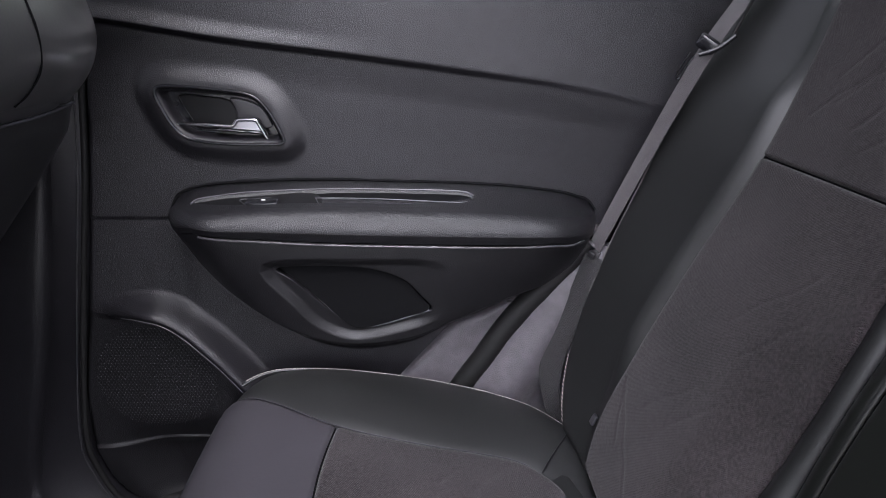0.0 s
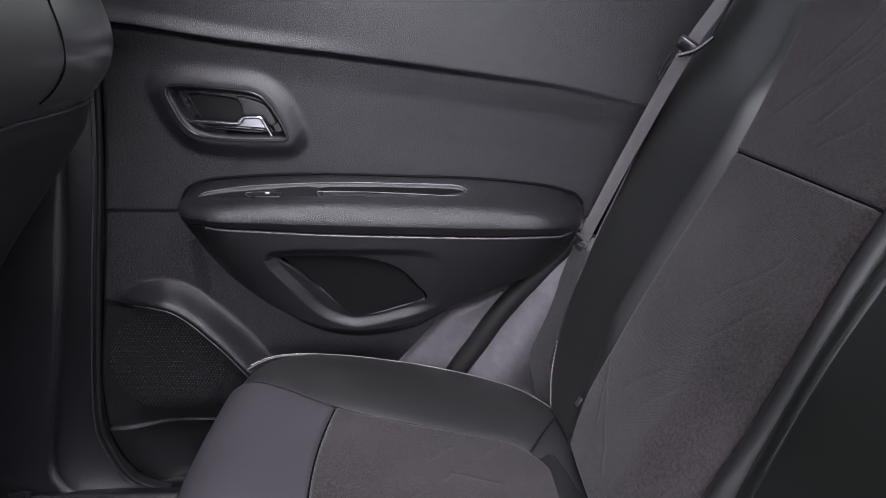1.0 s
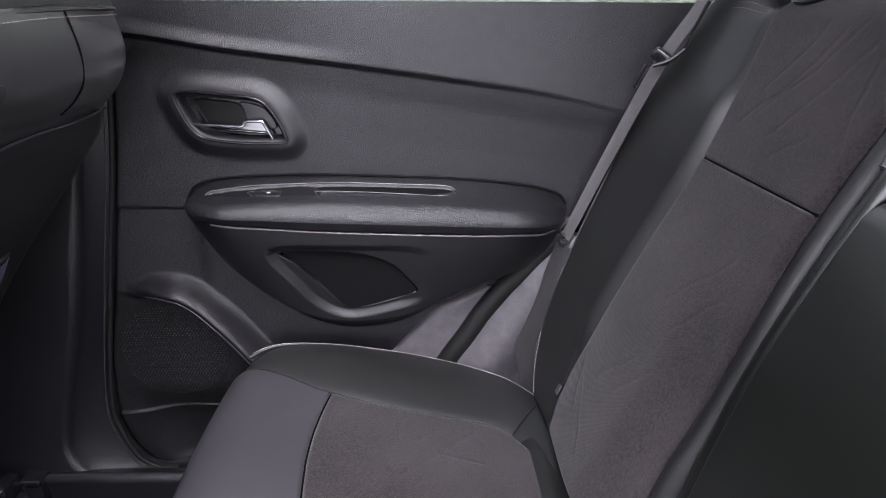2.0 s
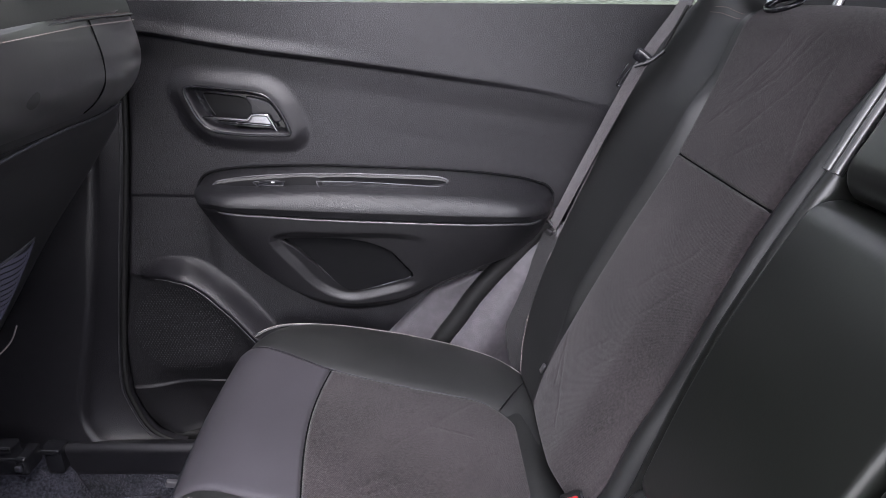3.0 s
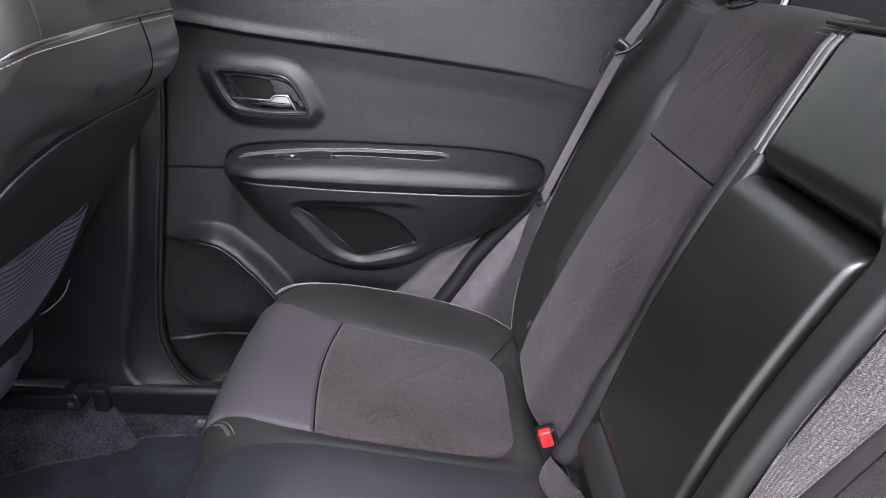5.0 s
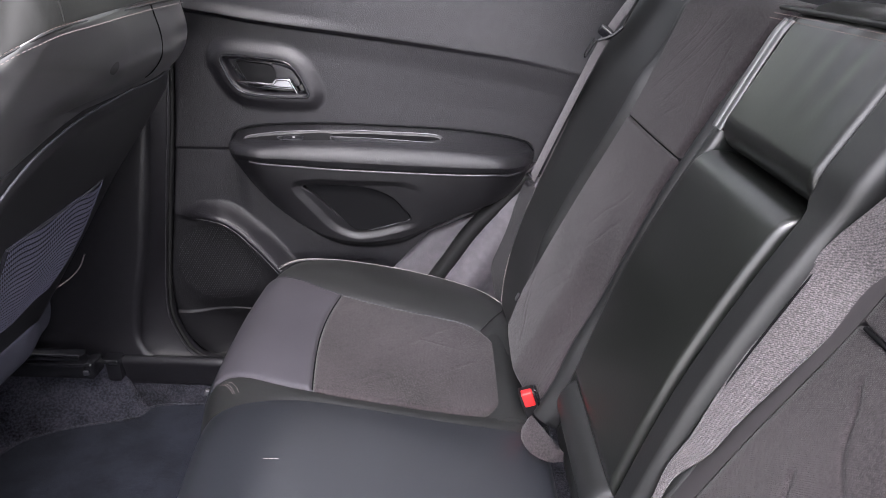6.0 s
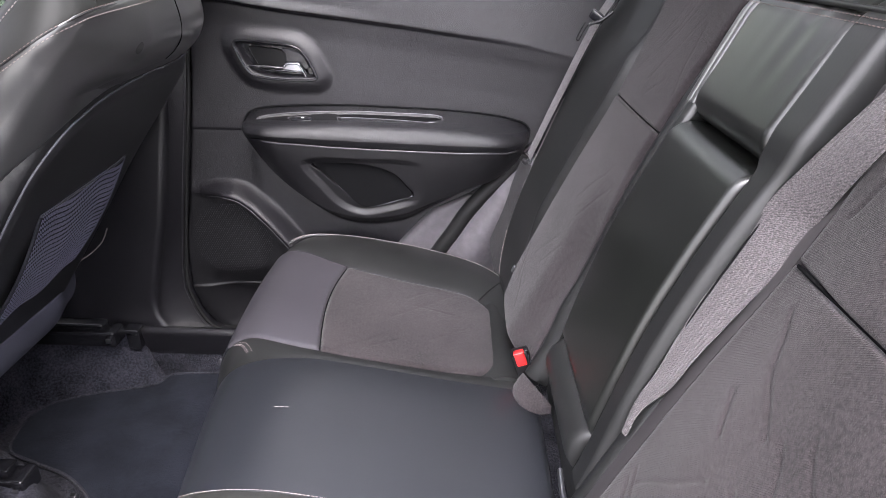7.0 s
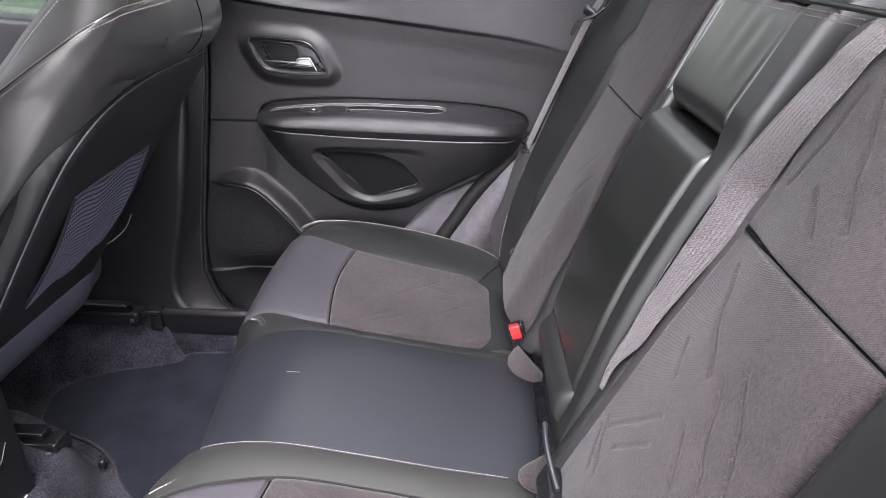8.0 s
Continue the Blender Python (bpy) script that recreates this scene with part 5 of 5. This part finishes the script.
tab("buckle_flap", (0.334, -0.170, 0.330), (0.040, 0.056), -0.05)

# ---- front seats ----
F_BASE = np.array([-0.571, 0.0, 0.303])
F_UP = np.array([0.555, 0.0, 0.832])
F_OUT = np.array([0.832, 0.0, -0.555])


def on_front(s, y, off):
    return F_BASE[0] + F_UP[0] * s + F_OUT[0] * off, y + 0 * s, F_BASE[2] + F_UP[2] * s + F_OUT[2] * off


F_RIGHT = spline((-0.10, 0.420), (0.0, 0.428), (0.20, 0.436), (0.36, 0.440), (0.45, 0.464), (0.54, 0.474), (0.58, 0.474), (0.62, 0.456), (0.65, 0.426), (0.67, 0.392), (0.69, 0.352))
F_LEFT = spline((-0.10, 0.070), (0.0, 0.040), (0.20, 0.012), (0.36, 0.002), (0.52, 0.0), (0.60, 0.0), (0.64, 0.008), (0.66, 0.024), (0.674, 0.055), (0.682, 0.12), (0.69, 0.21))
EDGE_OFF = spline((-0.10, -0.20), (0.20, -0.17), (0.42, -0.120), (0.511, -0.083), (0.603, -0.042), (0.64, -0.026), (0.674, -0.014), (0.69, -0.010))
PIPE_LINE = [(0.02, 0.022), (0.20, 0.017), (0.30, 0.016), (0.38, 0.018), (0.44, 0.026), (0.475, 0.042), (0.505, 0.067), (0.523, 0.095), (0.540, 0.142), (0.549, 0.200), (0.554, 0.270), (0.554, 0.360), (0.540, 0.468)]
front_seat = thing("front_seat", "black leather front seat back with net pocket", "car seat", group="front seats")
PANEL_LINE = curve2(PIPE_LINE, 6, False) + [(0.540, 0.60), (-0.20, 0.60), (-0.20, 0.022)]


def cover_off(s, y):
    """Relief of the cover over the flat of the back."""
    above = step(-inside(s, y, PANEL_LINE), -0.004, 0.010)
    crown = (1 - np.abs(np.clip((s - 0.562) / 0.064, 0, 2) - 1) ** 2) * step(y, 0.02, 0.16) * (0.15 + 0.85 * step(F_RIGHT(s) - y, 0.0, 0.16))
    return -0.018 + (0.020 + 0.022 * crown) * above - 0.014 * step(s, 0.63, 0.69)


def seat_back(u, v):
    """The padded cover: wraps from the inner side over the back to the door side."""
    s = -0.02 + 0.71 * (1 - (1 - u) ** 1.7)
    a, b = F_LEFT(s), F_RIGHT(s)
    k = v * 2.0 - 0.5
    mid = np.clip(k, 0, 1)
    y = a + mid * (b - a)
    left, right = np.clip(-k / 0.5, 0, 1), np.clip((k - 1) / 0.5, 0, 1)
    base = cover_off(s, y)
    edge = EDGE_OFF(s)
    turn = base + (edge - base) * 0.42
    off = turn + (base - turn) * rounded(y - a, 0.085)
    off = off + (edge - off) * left
    low = step(0.69 - s, 0.0, 0.06)
    off = off - 0.050 * (1 - rounded(b - y, 0.085)) * (0.3 + 0.7 * low) - 0.10 * right**1.5
    y = y - 0.012 * np.sin(left * np.pi / 2) + 0.018 * np.sin(right * np.pi / 2)
    return on_front(s, y, off)


sheet("back_cover", seat_back, 260, 280, LEATHER_FRONT, front_seat, "black leather cover of the backrest", (-0.02, 0, -0.014), 80)
SEAM = smooth_path([(0.10, -0.012, -0.185), (0.25, -0.012, -0.165), (0.42, -0.013, -0.120), (0.511, -0.013, -0.083), (0.603, -0.012, -0.042), (0.640, -0.004, -0.026), (0.662, 0.018, -0.016), (0.674, 0.045, -0.012), (0.680, 0.12, -0.010), (0.686, 0.216, -0.009), (0.687, 0.345, -0.010)], 10)
RIM = smooth_path([(0.06, 0.012, -0.22), (0.22, 0.012, -0.19), (0.40, 0.012, -0.130), (0.52, 0.012, -0.099), (0.587, 0.012, -0.085), (0.650, 0.012, -0.069), (0.690, 0.022, -0.060), (0.715, 0.050, -0.058), (0.722, 0.12, -0.075), (0.725, 0.216, -0.085), (0.715, 0.360, -0.085)], 10)


def wing(w0, w1, sag):
    """Cover in front of the stitched seam, up to the front bolster's edge."""
    def f(u, v):
        w = (w0 + (w1 - w0) * u) * (len(SEAM) - 1)
        i = np.arange(len(SEAM))
        p = [np.interp(w, i, SEAM[:, k]) for k in range(3)]
        q = [np.interp(w, i, RIM[:, k]) for k in range(3)]
        bend = sag * np.sin(np.pi * v)
        dip = 0.0025 * np.exp(-v / 0.05)
        fold = np.clip((v - 0.86) / 0.14, 0, 1) ** 2
        s = p[0] + (q[0] - p[0]) * v + bend * step(p[0], 0.60, 0.68) - dip
        y = p[1] + (q[1] - p[1]) * v - bend * (1 - step(p[0], 0.60, 0.68)) + 0.012 * fold
        return on_front(s, y, p[2] + (q[2] - p[2]) * v - 0.012 * fold)

    return f


sheet("side_wing", wing(0.0, 0.72, 0.004), 80, 20, LEATHER_MATT, front_seat, "black leather side of the front bolster", (-0.006, 0.02, -0.01), 80)
sheet("top_roll", wing(0.716, 1.0, 0.008), 40, 20, LEATHER_MATT, front_seat, "black leather over the top of the backrest", (-0.02, 0, 0.006), 80)
stitches("stitching", [[float(c) for c in on_front(s, y - 0.002, o + 0.001)] for s, y, o in RIM[10:75]], THREAD_FINE, front_seat, 0.0036, 0.0020, 0.0007)


def back_panel(u, v):
    """The flat panel inside the piping; beyond it the sheet dives under the cover."""
    s = -0.03 + u * 0.61
    y = np.minimum(0.014 + v * 0.456, F_RIGHT(s) - 0.001)
    d = inside(s, y, PANEL_LINE)
    off = -0.004 + 0.008 * step(d, 0.0, 0.03) - 0.030 * step(-d, 0.0, 0.010) - 0.030 * (1 - rounded(F_RIGHT(s) + 0.004 - y, 0.05))
    return on_front(s, y, off)


sheet("back_panel", back_panel, 110, 90, PANEL_BLACK, front_seat, "matt black backrest panel", (-0.015, 0, 0.01), 80)
tube("piping", smooth_path([[float(c) for c in on_front(s, y, 0.0045 - 0.02 * float(step(np.array(y), 0.43, 0.48)))] for s, y in PIPE_LINE], 8), 0.0017, PIPING, front_seat, "slate piping round the panel", 8)
for ds, do, thread in ((-0.0030, 0.0060, THREAD_FINE), (0.0014, -0.001, THREAD_DARK)):
    pts = [[float(c) for c in on_front(s + ds * float(step(np.array(y), -0.01, 0.05)), y - (0.003 if ds < 0 else 0.002), o + do)] for s, y, o in SEAM[6:]]
    stitches("stitching", pts, thread, front_seat, 0.0034, 0.0022, 0.00055)
tube("seam_welt", [[float(c) for c in on_front(s, y - 0.001, o)] for s, y, o in SEAM[6:]], 0.0013, LEATHER, front_seat, "dark welt along the seam", 6)
tube("cover_seam", smooth_path([[float(c) for c in on_front(s, y, float(cover_off(np.array(s), np.array(y))) + 0.0004)] for s, y in ((0.687, 0.240), (0.674, 0.246), (0.655, 0.252), (0.63, 0.259), (0.605, 0.266), (0.585, 0.270))], 8), 0.0010, DEAD_BLACK, front_seat, "dark vertical cover seam", 6)


def net_pocket():
    """Net pocket: a thin backing and wavy raised cords."""
    def backing(u, v):
        s = 0.118 + u * (0.362 - 0.118)
        y = 0.108 + v * (0.426 - 0.108)
        return on_front(s - 0.012 + 0.016 * v, y, 0.006 + 0.008 * np.sin(u * np.pi) - 0.024 * step(v, 0.7, 1.0))

    net = sheet("net_pocket", backing, 20, 20, SCREEN, front_seat, "dark blue net pocket", (-0.003, 0, 0.002), 80)
    verts, faces = [], []
    for i in range(22):
        s0 = 0.121 + i * 0.0110
        for j in range(75):
            y = 0.110 + j * 0.0042
            v = (y - 0.108) / 0.318
            wave = 0.0075 * math.sin(y * 46 + i * 0.10) - 0.012 + 0.016 * v
            pts = []
            for k in (0.0, 0.0038, 0.0076):
                s = s0 + k
                u = (s - 0.118) / 0.244
                pts.append([float(c) for c in on_front(s + wave, y, 0.0074 + 0.008 * math.sin(u * math.pi) - 0.024 * float(step(np.array(v), 0.7, 1.0)))])
            vv, ff = tube_data(pts, 0.00075, 4)
            k = len(verts)
            verts.extend(vv)
            faces.extend([tuple(q + k for q in f) for f in ff])
    ob = put("net_cord", mesh("net_cord", verts, faces, NET, 60), net, "pale blue wavy net cords")
    tagged(ob, kind="stuff")
    tube("hem", smooth_path([[float(c) for c in on_front(s, y, 0.007 - 0.022 * float(step(np.array(y), 0.32, 0.42)))] for s, y in ((0.350, 0.104), (0.353, 0.18), (0.357, 0.26), (0.362, 0.34), (0.366, 0.418))], 6), 0.0018, PIPING, net, "", 8)


NET, _, _ = nodes_of("net_cord", (0.078, 0.078, 0.115), 0.8)
net_pocket()


def valance(u, v):
    y = 0.07 + 0.385 * v
    s = -0.115 + 0.128 * u - 0.012 * (v - 0.5)
    return on_front(s, y, 0.004 + 0.020 * np.sin(np.pi * u) - 0.018 * step(v, 0.75, 1.0))


sheet("lower_flap", valance, 16, 30, VALANCE, front_seat, "slate vinyl flap at the foot of the backrest", (-0.008, 0, 0.004), 80)
tube("cord", smooth_path([(-0.500, 0.470, 0.405), (-0.522, 0.478, 0.370), (-0.548, 0.470, 0.345), (-0.575, 0.45, 0.33)], 8), 0.0012, THREAD_FINE, front_seat, "loose pale cord", 6)
for y in (0.15, 0.28):
    tube("headrest_post", [(-0.225, y, 0.90), (-0.175, y, 1.02)], 0.006, CHROME, front_seat, "steel headrest post", 10)
    block("post_guide", (-0.211, y, 0.919), (0.040, 0.034, 0.016), GLOSS, front_seat, "black post guide", 0.007, pose(0, 0, 0, 0, -8, 0))
block("seat_base", (-0.90, 0.24, 0.27), (0.48, 0.44, 0.14), LEATHER, front_seat, "black leather seat base", 0.04)
block("headrest", (-0.150, 0.215, 1.095), (0.10, 0.26, 0.16), LEATHER_SMOOTH, front_seat, "black leather headrest", 0.045, pose(0, 0, 0, 0, 20, 0), 6)
block("plinth", (-1.02, 0.24, 0.10), (0.40, 0.34, 0.20), DARK, front_seat, "dark seat frame", 0.01)

# Driver's seat: out of view, placed to block light from its side.
copy_thing(front_seat, Matrix.Translation((-0.53, -0.60, 0.30)) @ pose(0, 0, 0, 0, -18, 0) @ Matrix.Translation((0.571, 0.0, -0.303)))

console = thing("centre_console", "dark grey plastic rear end of the centre console", "console")
block("console_body", (-0.80, -0.155, 0.18), (0.66, 0.26, 0.40), PILLAR, console, "", 0.014)
tube("console_line", smooth_path([(-0.4685, -0.115, 0.235), (-0.4685, -0.085, 0.225), (-0.4685, -0.060, 0.250)], 8), 0.0011, BEZEL_GREY, console, "pale moulded line", 6)
for k, (dy, dz) in enumerate(((0.0, 0.0), (0.010, 0.006), (0.018, -0.004))):
    block("print_bar", (-0.4695, -0.068 + dy, 0.128 + dz), (0.001, 0.007, 0.004), WHITE, console, "small white print", 0)
